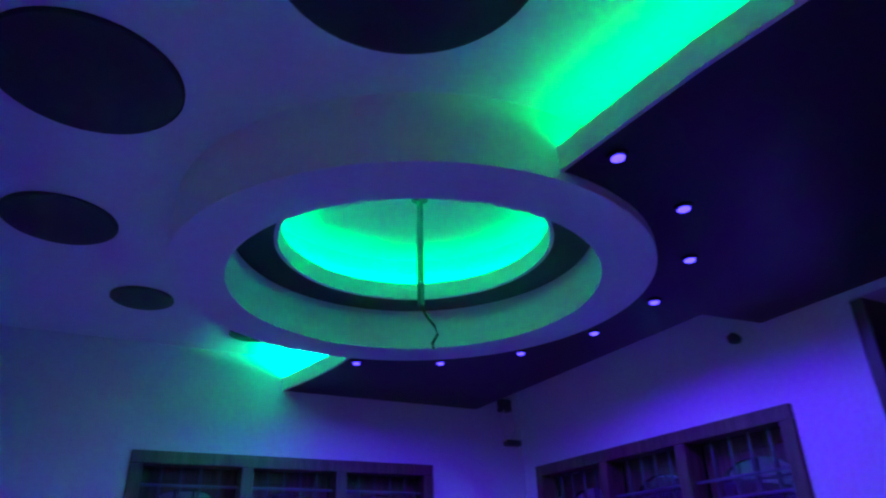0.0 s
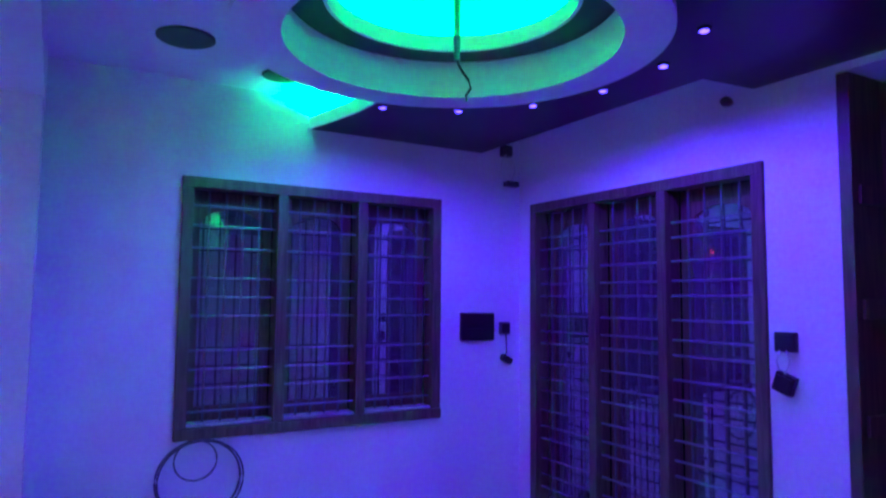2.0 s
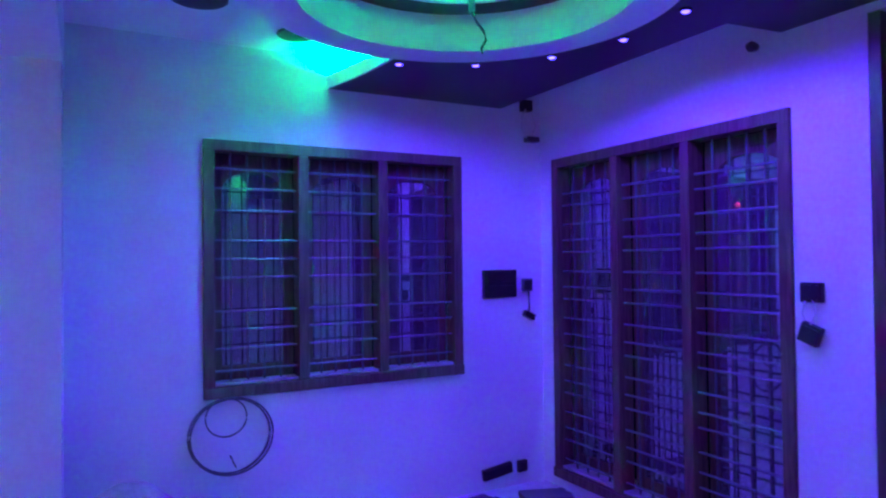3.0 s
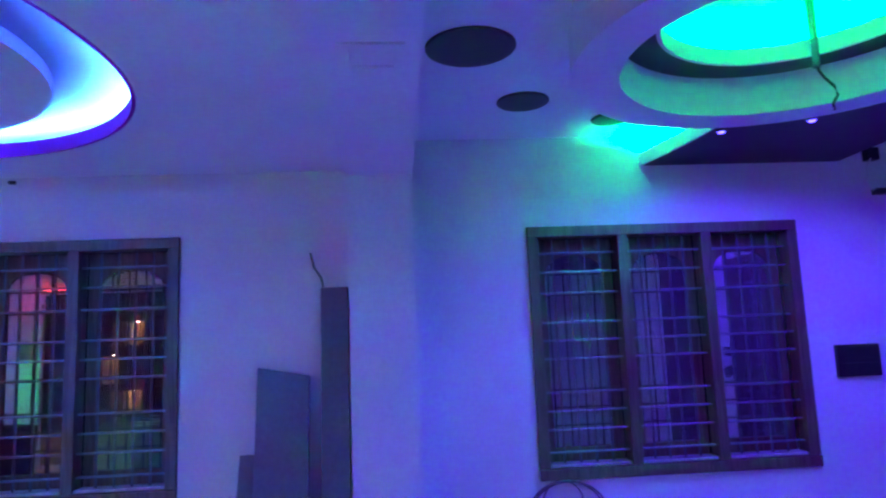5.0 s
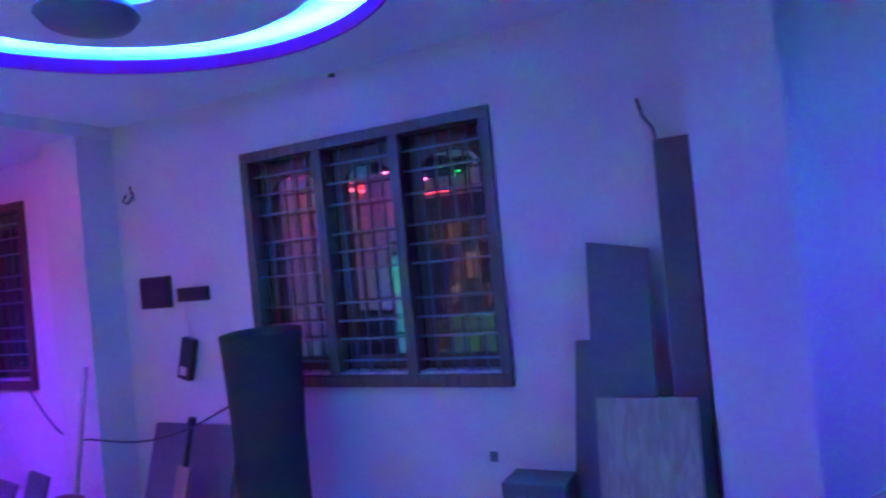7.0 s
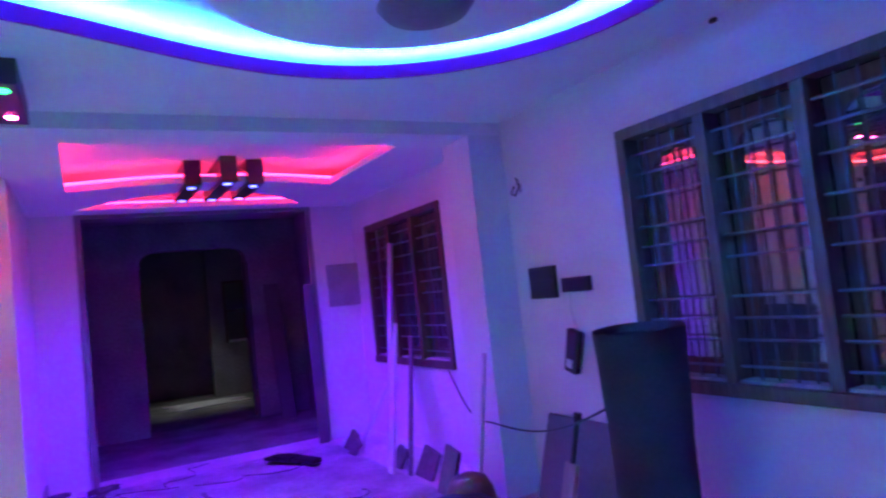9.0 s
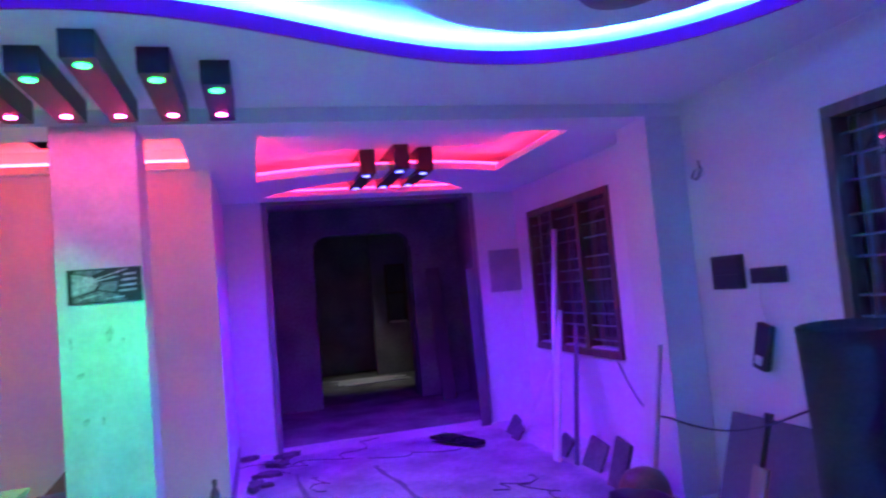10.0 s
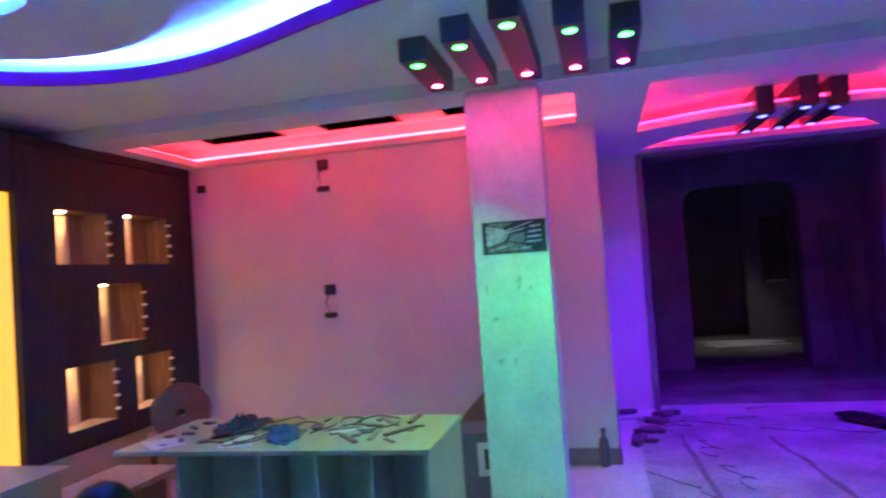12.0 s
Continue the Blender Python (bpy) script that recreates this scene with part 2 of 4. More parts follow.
struct("wall_west", bm, WALL, "white plaster wall with a wide dark doorway", "wall")
bm = bmesh.new()
bx(bm, WEST - 0.2, EAST + 0.3, SOUTH - 0.22, SOUTH, 0, 2.9)
struct("wall_south", bm, WALL, "plain painted wall closing the hall", "wall")
bm = bmesh.new()
bx(bm, WEST, PINK, -3.2, -2.97, 0, 2.9)
bx(bm, PINK - 0.2, PINK, SOUTH, -3.2, 0, 2.9)
struct("wall_inner", bm, WALL, "white plaster wall standing forward beside the doorway", "wall")
bm = bmesh.new()
bx(bm, PINK, PINK + 0.018, -4.6, -2.955, 0, 0.11)
bx(bm, WEST, PINK + 0.018, -2.97, -2.955, 0, 0.11)
struct("baseboard", bm, SKIRT, "grey stone skirting along the inner wall", "baseboard")

# pilasters and beams
bm = bmesh.new()
bx(bm, -0.97, -0.635, -0.26, 0, 0, 2.385)
struct("trim_pilaster_east", bm, WALL, "white plastered pilaster on the window wall", "pilaster")
bm = bmesh.new()
bx(bm, -4.93, -4.57, -0.26, 0, 0, 2.395)
struct("trim_pilaster_west", bm, WALL, "white plastered pilaster on the window wall", "pilaster")
bm = bmesh.new()
bx(bm, -0.97, -0.63, SOUTH, 0, 2.385, 2.9)
struct("ceiling_beam_east", bm, CEIL, "white plastered ceiling beam", "beam")
bm = bmesh.new()
bx(bm, -4.86, -4.57, SOUTH, 0, 2.395, 2.9)
struct("ceiling_beam_west", bm, CEIL, "white plastered ceiling beam", "beam")
bm = bmesh.new()
bx(bm, -4.86, -4.57, -3.655, -3.25, 0, 2.395, 0.008)
column = struct("trim_column", bm, COLPAINT, "square white plastered column lit pink above and green below", "column")

# ---- east bay ceiling: white sheet, black dropped slab, round ring ----
RC = (0.7, -1.57)
bm = bmesh.new()
prism(bm, [[(-0.63, SOUTH), (EAST, SOUTH), (EAST, 0), (-0.63, 0)], circle(*RC, 0.6, 72)], 2.645, 2.68)
struct("ceiling_east", bm, CEIL, "white painted false ceiling sheet", "ceiling")
bm = bmesh.new()
bx(bm, -0.63, EAST, SOUTH, 0, 2.84, 2.9)
prism(bm, [circle(*RC, 0.62, 72), circle(*RC, 0.6, 72)], 2.68, 2.84)
struct("ceiling_slab_east", bm, CEIL, "white ceiling above the round recess", "ceiling")

edge_n = [(0.68, 0.0), (0.705, -0.12), (0.735, -0.26), (0.765, -0.42), (0.785, -0.58), (0.79, -0.74), (0.785, -0.84)]
edge_s = [(0.7, -2.26), (0.72, -2.36), (0.732, -2.58), (0.745, -2.8), (0.775, -3.02), (0.83, -3.25), (0.92, -3.6), (1.03, -4.0), (1.18, -4.5), (1.34, -5.1), (1.48, -5.7), (1.56, -6.2), (1.6, SOUTH)]
arc = [(RC[0] + 0.72 * math.cos(radians(a)), RC[1] + 0.72 * math.sin(radians(a))) for a in range(80, -87, -6)]
outline = edge_n + arc + edge_s + [(EAST, SOUTH), (EAST, -1.79), (1.868, -1.76), (1.865, 0.0)]
bm = bmesh.new()
prism(bm, [outline], 2.47, 2.525)
bx(bm, 1.85, 1.865, -1.76, 0, 2.525, 2.645)
bx(bm, 1.85, EAST, -1.79, -1.775, 2.525, 2.645)
slab = struct("ceiling_black_slab", bm, BLACK, "black painted dropped ceiling with a curved edge", "ceiling")
for edge in (edge_n[:-1], edge_s[1:]):
    bm = bmesh.new()
    for (xa, ya), (xb, yb) in zip(edge, edge[1:]):
        vs = [bm.verts.new(p) for p in ((xa - 0.004, ya, 2.468), (xb - 0.004, yb, 2.468), (xb - 0.004, yb, 2.54), (xa - 0.004, ya, 2.54),
                                         (xa + 0.008, ya, 2.468), (xb + 0.008, yb, 2.468), (xb + 0.008, yb, 2.54), (xa + 0.008, ya, 2.54))]
        for f in ((0, 1, 2, 3), (4, 7, 6, 5), (0, 4, 5, 1), (3, 2, 6, 7)):
            bm.faces.new([vs[i] for i in f])
    bmesh.ops.remove_doubles(bm, verts=bm.verts[:], dist=0.0005)
    bmesh.ops.recalc_face_normals(bm, faces=bm.faces[:])
    part("fascia", bm, CEIL, slab, "white curved edge board")
    bm = bmesh.new()
    ribbon(bm, [(x + 0.03, y) for x, y in edge], [(x + 0.06, y) for x, y in edge], 2.532, False)
    part("led_strip", bm, LED_GREEN_NORTH if edge[0][1] == 0.0 else LED_GREEN, slab, "glowing green light strip")

ring = thing("ceiling_ring", pose(RC[0], RC[1], 0), "large white round plaster ring hanging under the ceiling, green lit inside", "ceiling ring")
bm = bmesh.new()
prism(bm, [circle(0, 0, 0.8, 96), circle(0, 0, 0.627, 96)], 2.44, 2.645)
part("rim", bm, CEIL, ring)
bm = bmesh.new()
prism(bm, [circle(0, 0, 0.629, 96), circle(0, 0, 0.475, 96)], 2.61, 2.632)
part("inner_band", bm, BLACK, ring, "black painted flat band")
bm = bmesh.new()
prism(bm, [circle(0, 0, 0.487, 96), circle(0, 0, 0.473, 96)], 2.606, 2.675)
part("lip", bm, CEIL, ring, "white upright lip")
bm = bmesh.new()
prism(bm, [circle(0, 0, 0.4915, 72), circle(0, 0, 0.4885, 72)], 2.642, 2.67)
part("led_strip", bm, LED_RING, ring, "glowing green light strip")

rod = thing("fan_rod", pose(RC[0] + 0.015, RC[1] - 0.01, 0), "bare metal fan rod with a loose wire hanging from the recess", "fan rod")
bm = bmesh.new()
lathe(bm, [(0.012, 2.39), (0.012, 2.84)], n=12)
part("rod", bm, IRON, rod)
bm = bmesh.new()
lathe(bm, [(0.012, 2.79), (0.03, 2.8), (0.034, 2.84)], n=16)
part("clamp", bm, IRON, rod)
bm = bmesh.new()
tube(bm, [(0, 0, 2.42), (0.004, 0, 2.38), (0.02, -0.005, 2.35), (0.045, -0.01, 2.32), (0.055, -0.01, 2.29), (0.04, 0, 2.26), (0.045, 0, 2.24)], 0.005)
part("wire", bm, PLASTIC, rod)

discs = [(0.16, -2.66, 0.275), (-0.37, -2.0, 0.22), (-0.415, -1.21, 0.176), (-0.1, -0.605, 0.125), (0.415, -0.33, 0.1)]
for x, y, r in discs:
    bm = bmesh.new()
    lathe(bm, [(r, 2.645), (r, 2.638), (r - 0.006, 2.634)], cx=x, cy=y, n=48)
    d = part("ceiling_disc", bm, BLACK)
    tagged(d, "flat black round panel on the white ceiling", "ceiling panel", "black discs in an arc")


def downlight(name, m, light, label, group, r=0.037):
    t = thing(name, m, label, "downlight", group)
    bm = bmesh.new()
    prism(bm, [circle(0, 0, r + 0.009, 24), circle(0, 0, r, 24)], -0.006, 0.004)
    part("bezel", bm, PLASTIC, t)
    bm = bmesh.new()
    lathe(bm, [(r * 0.6, -0.012), (r, -0.008), (r, 0.003)], n=20)
    part("lens", bm, light, t)
    return t


first = None
for i in range(8):
    a = radians(79.5 - 24.2 * i + 0.16 * i * i)
    m = pose(0.675 + 0.935 * math.cos(a), -1.56 + 0.935 * math.sin(a), 2.467)
    first = copy_thing(first, m) if first else downlight("downlight", m, SPOT_VIOLET, "small round violet downlight set in the black ceiling", "violet lights round the ring", 0.0175)
    beam(m.translation.x, m.translation.y, 2.452, (0.08, 0.006, 1.0), 32, 170, 0.5)

# ---- middle bay ceiling with the wavy light cove ----
CX, CY, HALF, NECK, WIDE = -2.755, -3.3, 1.8, 0.59, 1.107


def wave(grow=0.0, n=22):
    side = []
    for i in range(n + 1):
        a = math.pi / 2 * (1 - i / n)
        side.append((WIDE * math.cos(a), HALF + WIDE * math.sin(a)))
    for i in range(1, n):
        d = HALF * (1 - i / n)
        side.append((NECK + (WIDE - NECK) * (0.5 - 0.5 * math.cos(math.pi * d / HALF)), d))
    top = side + [(NECK, 0.0)]
    half = top + [(x, -y) for x, y in reversed(side)]
    pts = half + [(-x, y) for x, y in reversed(half[1:-1])]
    out = []
    for i, (x, y) in enumerate(pts):
        xa, ya = pts[i - 1]
        xb, yb = pts[(i + 1) % len(pts)]
        dx, dy = xb - xa, yb - ya
        k = math.hypot(dx, dy)
        out.append((CX + x - dy / k * grow, CY + y + dx / k * grow))
    return out


bm = bmesh.new()
prism(bm, [[(-4.57, SOUTH), (-0.97, SOUTH), (-0.97, 0), (-4.57, 0)], wave()], 2.48, 2.52)
mid = struct("ceiling_middle", bm, CEIL, "white false ceiling with a wavy cut-out cove", "ceiling")
bm = bmesh.new()
# the lip has a violet base colour, unlike the white ceiling round it
prism(bm, [wave(0.012), wave(-0.002)], 2.478, 2.545)
part("cove_lip", bm, VIOLET, mid, "violet coloured lip of the cove")
bm = bmesh.new()
ribbon(bm, wave(0.036), wave(0.066), 2.53)
part("led_strip", bm, LED_BLUE, mid, "glowing blue-white light strip")
bm = bmesh.new()
bx(bm, -4.57, -0.97, SOUTH, 0, 2.63, 2.7)
struct("ceiling_slab_middle", bm, CEIL, "white ceiling above the cove", "ceiling")


def fan_panel(cy):
    t = thing("ceiling_panel", pose(CX + 0.04, cy, 0), "round white hanging panel with a lit hole at its centre", "ceiling panel", "round panels in the cove")
    bm = bmesh.new()
    prism(bm, [circle(0, 0, 0.8, 72), circle(0, 0, 0.31, 72)], 2.495, 2.545)
    prism(bm, [circle(0, 0, 0.66, 48), circle(0, 0, 0.62, 48)], 2.545, 2.63)
    part("panel", bm, CEIL, t)
    bm = bmesh.new()
    tube(bm, [(x, y, 2.556) for x, y in circle(0, 0, 0.42, 48)], 0.009, closed=True)
    part("led_strip", bm, LED_BLUE, t, "glowing blue-white light strip")
    f = thing("fan_motor", pose(CX + 0.04, cy, 0), "ceiling fan motor without blades hanging on a short rod", "fan")
    bm = bmesh.new()
    lathe(bm, [(0.012, 2.42), (0.012, 2.63)], n=12)
    part("rod", bm, SOCKETW, f)
    bm = bmesh.new()
    lathe(bm, [(0.02, 2.44), (0.075, 2.4), (0.08, 2.385), (0.012, 2.38)], n=24)
    part("canopy", bm, SOCKETW, f)
    bm = bmesh.new()
    lathe(bm, [(0.07, 2.385), (0.15, 2.365), (0.165, 2.34), (0.14, 2.31), (0.07, 2.295), (0.01, 2.292)], n=32)
    part("motor_housing", bm, MOTOR, f, "grey rounded motor housing", smooth=True)


fan_panel(-1.5)
fan_panel(-5.1)


# ---- black light boxes ----
def light_box(name, x_front, x_back, y, z0, z1, w, lights, label, group):
    t = thing(name, pose(0, 0, 0), label, "light box", group)
    bm = bmesh.new()
    bx(bm, x_back, x_front, y - w / 2, y + w / 2, z0, z1, 0.003)
    part("body", bm, BOXBLACK, t)
    for x, mt in lights:
        bm = bmesh.new()
        r = 0.023 if mt is SPOT_RED else 0.03
        lathe(bm, [(r, z0 - 0.003), (r, z0 + 0.004)], cx=x, cy=y, n=20)
        part("lens", bm, mt, t, "glowing round lens")
    return t


for y, xg in ((-3.735, -3.945), (-3.502, -3.775), (-3.272, -3.605), (-3.035, -3.775), (-2.808, -3.92)):
    light_box("light_box", xg + 0.085, -4.43, y, 2.372, 2.48, 0.125, [(xg, SPOT_GREEN), (-4.31, SPOT_RED)],
              "black ceiling box with a green and a red lamp", "light boxes before the column")
    beam(xg, y, 2.36, (0.01, 1.0, 0.19), 29, 92, 0.45, 5)
for y, xf, xb in ((-1.8, -6.03, -6.74), (-1.56, -5.88, -6.72), (-1.34, -6.0, -6.69)):
    light_box("light_box", xf, xb - 0.07, y, 2.368, 2.56, 0.12, [(xf - 0.12, SPOT_PURPLE), (xb, SPOT_PURPLE)],
              "black ceiling box with two violet lamps", "light boxes in the red tray")
    for x in (xf - 0.12, xb):
        beam(x, y, 2.354, (0.115, 0.006, 1.0), 64, 140, 0.8)

# ---- west bay ceiling: bordered trays with red coves ----
tray = [(-4.9, -2.64), (-4.9, -0.63), (-6.28, -0.65)] + [(-6.28 - 0.12 * k / 12 + 0.26 * math.sin(math.pi * k / 12), -0.65 - 2.0 * k / 12) for k in range(1, 12)] + [(-6.4, -2.65)]
lens = [(-7.26, -0.64)] + [(-7.26 + 0.8 * math.sin(math.pi * k / 16) ** 0.9, -0.64 - 1.96 * k / 16) for k in range(1, 16)] + [(-7.26, -2.6)]
bm = bmesh.new()
prism(bm, [[(WEST, -2.97), (-4.86, -2.97), (-4.86, 0), (WEST, 0)], tray, lens], 2.4, 2.45)
west = struct("ceiling_west", bm, CEIL, "white false ceiling with a recessed tray and a curved slot, red lit", "ceiling")
pink_tray = [(-4.9, -6.1), (-4.9, -3.07), (-5.77, -3.09), (-5.77, -6.1)]
bm = bmesh.new()
prism(bm, [[(PINK, SOUTH), (-4.86, SOUTH), (-4.86, -2.97), (PINK, -2.97)], pink_tray], 2.4, 2.45)
south_west = struct("ceiling_southwest", bm, CEIL, "white false ceiling border round a red lit tray", "ceiling")
bm = bmesh.new()
VENTS = ((-5.9, -5.3), (-4.93, -4.36), (-4.0, -3.6))
prism(bm, [[(WEST, SOUTH), (-4.86, SOUTH), (-4.86, 0), (WEST, 0)]] + [[(-5.72, a), (-5.42, a), (-5.42, b), (-5.72, b)] for a, b in VENTS], 2.56, 2.6)
struct("ceiling_slab_west", bm, CEIL, "white ceiling above the red coves", "ceiling")


def offset_loop(pts, k):
    cx, cy = sum(p[0] for p in pts) / len(pts), sum(p[1] for p in pts) / len(pts)
    return [(x + k * (x - cx) / math.hypot(x - cx, y - cy), y + k * (y - cy) / math.hypot(x - cx, y - cy)) for x, y in pts]


for loop, owner, k in ((tray, west, 0.05), (lens, west, 0.05), (pink_tray, south_west, 0.05)):
    bm = bmesh.new()
    tube(bm, [(x, y, 2.462) for x, y in offset_loop(loop, k)], 0.009, closed=True)
    part("led_strip", bm, LED_RED if owner is south_west else LED_RED_WEST, owner, "glowing red light strip")
for y0, y1 in VENTS:
    bm = bmesh.new()
    for d in ((-5.74, -5.72, y0, y1, 2.555, 2.8), (-5.42, -5.4, y0, y1, 2.555, 2.8), (-5.74, -5.4, y0 - 0.02, y0, 2.555, 2.8),
              (-5.74, -5.4, y1, y1 + 0.02, 2.555, 2.8), (-5.74, -5.4, y0 - 0.02, y1 + 0.02, 2.8, 2.82)):
        bx(bm, *d)
    tagged(part("ceiling_vent", bm, BLACK), "black rectangular duct opening in the tray ceiling", "ceiling vent", "vents in the tray")


# ---- windows and the barred door ----
def barred(name, m, w, h, label, category, rows, cols, mull=(0.345, 0.655), arched=True):
    """Local x along the wall, y outwards, z up from the sill."""
    t = thing(name, m, label, category)
    t["kind"] = "structure"
    f, d0, d1 = 0.06, -0.02, 0.09
    for nm, dims in (("head", (0, w, d0, d1, h - f, h)), ("sill", (0, w, d0 - 0.012, d1, 0, f)),
                     ("jamb", (0, f, d0, d1, f, h - f)), ("jamb", (w - f, w, d0, d1, f, h - f)),
                     ("mullion", (w * mull[0] - f / 2, w * mull[0] + f / 2, d0, d1, f, h - f)),
                     ("mullion", (w * mull[1] - f / 2, w * mull[1] + f / 2, d0, d1, f, h - f))):
        box_part(nm, dims, FRAME, t, bevel=0.006)
    xs = [f, w * mull[0] - f / 2, w * mull[0] + f / 2, w * mull[1] - f / 2, w * mull[1] + f / 2, w - f]
    for k in range(3):
        xa, xb = xs[2 * k], xs[2 * k + 1]
        pw = xb - xa
        bm = bmesh.new()
        tube(bm, [(0, 0, 0), (pw, 0, 0)], 0.0068)
        hbar = mesh_of("bar", bm, IRON)
        for r in rows:
            o = new("bar", hbar)
            o.parent, o.location = t, (xa, 0.028, f + (h - 2 * f) * r)
        bm = bmesh.new()
        tube(bm, [(0, 0, 0), (0, 0, h - 2 * f)], 0.0065)
        vbar = mesh_of("bar", bm, DARKBAR)
        for c in cols:
            o = new("bar", vbar)
            o.parent, o.location = t, (xa + pw * c, 0.041, f)
        # glazed shutter behind the bars
        s = 0.055
        bm = bmesh.new()
        bx(bm, xa, xa + s, 0.1, 0.135, f, h - f, 0.004)
        bx(bm, xb - s, xb, 0.1, 0.135, f, h - f, 0.004)
        bx(bm, xa + s, xb - s, 0.1, 0.135, f, f + 0.09, 0.004)
        bx(bm, xa + s, xb - s, 0.1, 0.135, h - f - 0.06, h - f, 0.004)
        n = 14
        cxm, rx = (xa + xb) / 2, pw / 2 - s
        top = h - f - 0.06
        for i in range(n):
            a0, a1 = math.pi * i / n, math.pi * (i + 1) / n
            p = [(cxm + rx * math.cos(a0), top - 0.14 + 0.11 * math.sin(a0)), (cxm + rx * math.cos(a1), top - 0.14 + 0.11 * math.sin(a1))]
            vs = [bm.verts.new(v) for v in ((p[0][0], 0.102, p[0][1]), (p[1][0], 0.102, p[1][1]), (p[1][0], 0.102, top), (p[0][0], 0.102, top),
                                             (p[0][0], 0.133, p[0][1]), (p[1][0], 0.133, p[1][1]), (p[1][0], 0.133, top), (p[0][0], 0.133, top))]
            for q in ((0, 1, 2, 3), (4, 7, 6, 5), (0, 4, 5, 1)):
                bm.faces.new([vs[j] for j in q])
        # strip on the sill, paler than the frame wood
        box_part("sill_ledge", (xa, xb, 0.0, 0.097, f + 0.001, f + 0.016), LEDGE, t, "pale strip on top of the inner sill", bevel=0.003)
        bmesh.ops.recalc_face_normals(bm, faces=bm.faces[:])
        sh = part("shutter", bm, FRAME, t)
        bm = bmesh.new()
        bx(bm, xa + s * 0.6, xb - s * 0.6, 0.115, 0.119, f + 0.05, h - f - 0.03)
        pane = part("pane", bm, GLASS, sh, "dark reflecting glass")
    return t


ROWS = (0.06, 0.155, 0.235, 0.315, 0.46, 0.54, 0.62, 0.75, 0.845, 0.93)
COLS = (0.2, 0.4, 0.6, 0.8)
for nm, W in (("window_1", W1), ("window_2", W2), ("window_3", W3)):
    barred(nm, pose(W[0], NORTH, W[2]), W[1] - W[0], W[3] - W[2], "three-part dark wooden window with iron bars and glazed shutters", "window", ROWS, COLS)
DROWS = tuple(0.03 + 0.052 * k + 0.012 * (k % 3 == 1) for k in range(18))
barred("door_1", pose(EAST, GD[1], GD[2], 0, 0, -90), GD[1] - GD[0], GD[3] - GD[2],
       "tall three-part dark wooden opening with iron bars and glazed leaves", "barred door", DROWS, COLS)


# ---- doorway to the dark rear rooms ----
door_way = thing("door_2", pose(WEST, 0, 0), "wide dark doorway with a plain wooden frame", "doorway")
door_way["kind"] = "structure"
for nm, d in (("jamb", (-0.2, 0.025, -2.62, -2.565, 0, 2.41)), ("jamb", (-0.2, 0.025, -0.515, -0.46, 0, 2.41)), ("head", (-0.2, 0.025, -2.565, -0.515, 2.36, 2.41))):
    box_part(nm, d, SKIRT, door_way, bevel=0.006)
# darker copy of the hall floor: the falling-off light is in its colour
REARFLOOR = mat("shaded_floor", (0.3, 0.29, 0.28), 0.8, 0.3, 2, 30, 0.2, stain=(0.14, 0.135, 0.13))
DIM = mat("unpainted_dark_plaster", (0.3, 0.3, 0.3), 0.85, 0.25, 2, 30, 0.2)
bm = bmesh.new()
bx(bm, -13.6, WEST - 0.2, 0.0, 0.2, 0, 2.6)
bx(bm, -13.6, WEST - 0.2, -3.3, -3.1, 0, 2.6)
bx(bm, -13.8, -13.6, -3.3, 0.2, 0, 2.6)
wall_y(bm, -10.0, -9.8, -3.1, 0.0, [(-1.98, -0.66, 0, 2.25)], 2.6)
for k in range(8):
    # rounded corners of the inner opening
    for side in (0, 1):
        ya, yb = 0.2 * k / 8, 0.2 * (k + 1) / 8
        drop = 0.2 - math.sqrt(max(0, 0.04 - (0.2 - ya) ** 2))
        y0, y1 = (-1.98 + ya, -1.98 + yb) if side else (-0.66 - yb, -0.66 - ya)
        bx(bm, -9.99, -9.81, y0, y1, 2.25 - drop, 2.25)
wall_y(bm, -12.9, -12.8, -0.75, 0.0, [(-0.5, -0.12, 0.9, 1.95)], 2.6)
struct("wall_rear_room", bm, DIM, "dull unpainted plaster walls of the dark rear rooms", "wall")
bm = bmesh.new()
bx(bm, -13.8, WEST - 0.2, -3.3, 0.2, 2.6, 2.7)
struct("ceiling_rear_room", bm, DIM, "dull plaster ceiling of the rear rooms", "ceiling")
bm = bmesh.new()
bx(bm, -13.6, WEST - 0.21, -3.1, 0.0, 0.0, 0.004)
struct("floor_rear_room", bm, REARFLOOR, "darker layer over the same floor, shade of the rear rooms put into its colour", "floor")
leaf = thing("door_3", pose(-10.05, -0.68, 0, 0, 0, 100), "grey flush door standing open in the rear room", "door")
leaf["kind"] = "structure"
box_part("leaf", (0, 0.85, -0.02, 0.02, 0.01, 2.1), BOARD, leaf, bevel=0.004)
box_part("door_handle", (0.74, 0.82, 0.02, 0.06, 0.98, 1.0), IRON, leaf, bevel=0.004)
# pale boards added to form the bright light patch on the floor
for k in range(6):
    t = thing("glint_board", pose(-12.46 + 0.13 * k, -1.12 + 0.05 * (k % 3), 0.004, 0, 0, 4 * (k % 3) - 4), "pale thin board added as the glint of light on the rear room floor", "board", "boards in the rear room")
    box_part("plank", (-0.06, 0.06, -0.5 + 0.05 * (k % 2), 0.5 + 0.07 * (k % 3), 0, 0.01 + 0.004 * (k % 2)), PVC, t, bevel=0.002)
# added fill light above the boards, no fitting hangs here
lamp = bpy.data.lights.new("rear_fill_light", "AREA")
lamp.energy, lamp.size, lamp.color, lamp.spread = 1.5, 0.2, (1.0, 0.97, 0.92), radians(62)
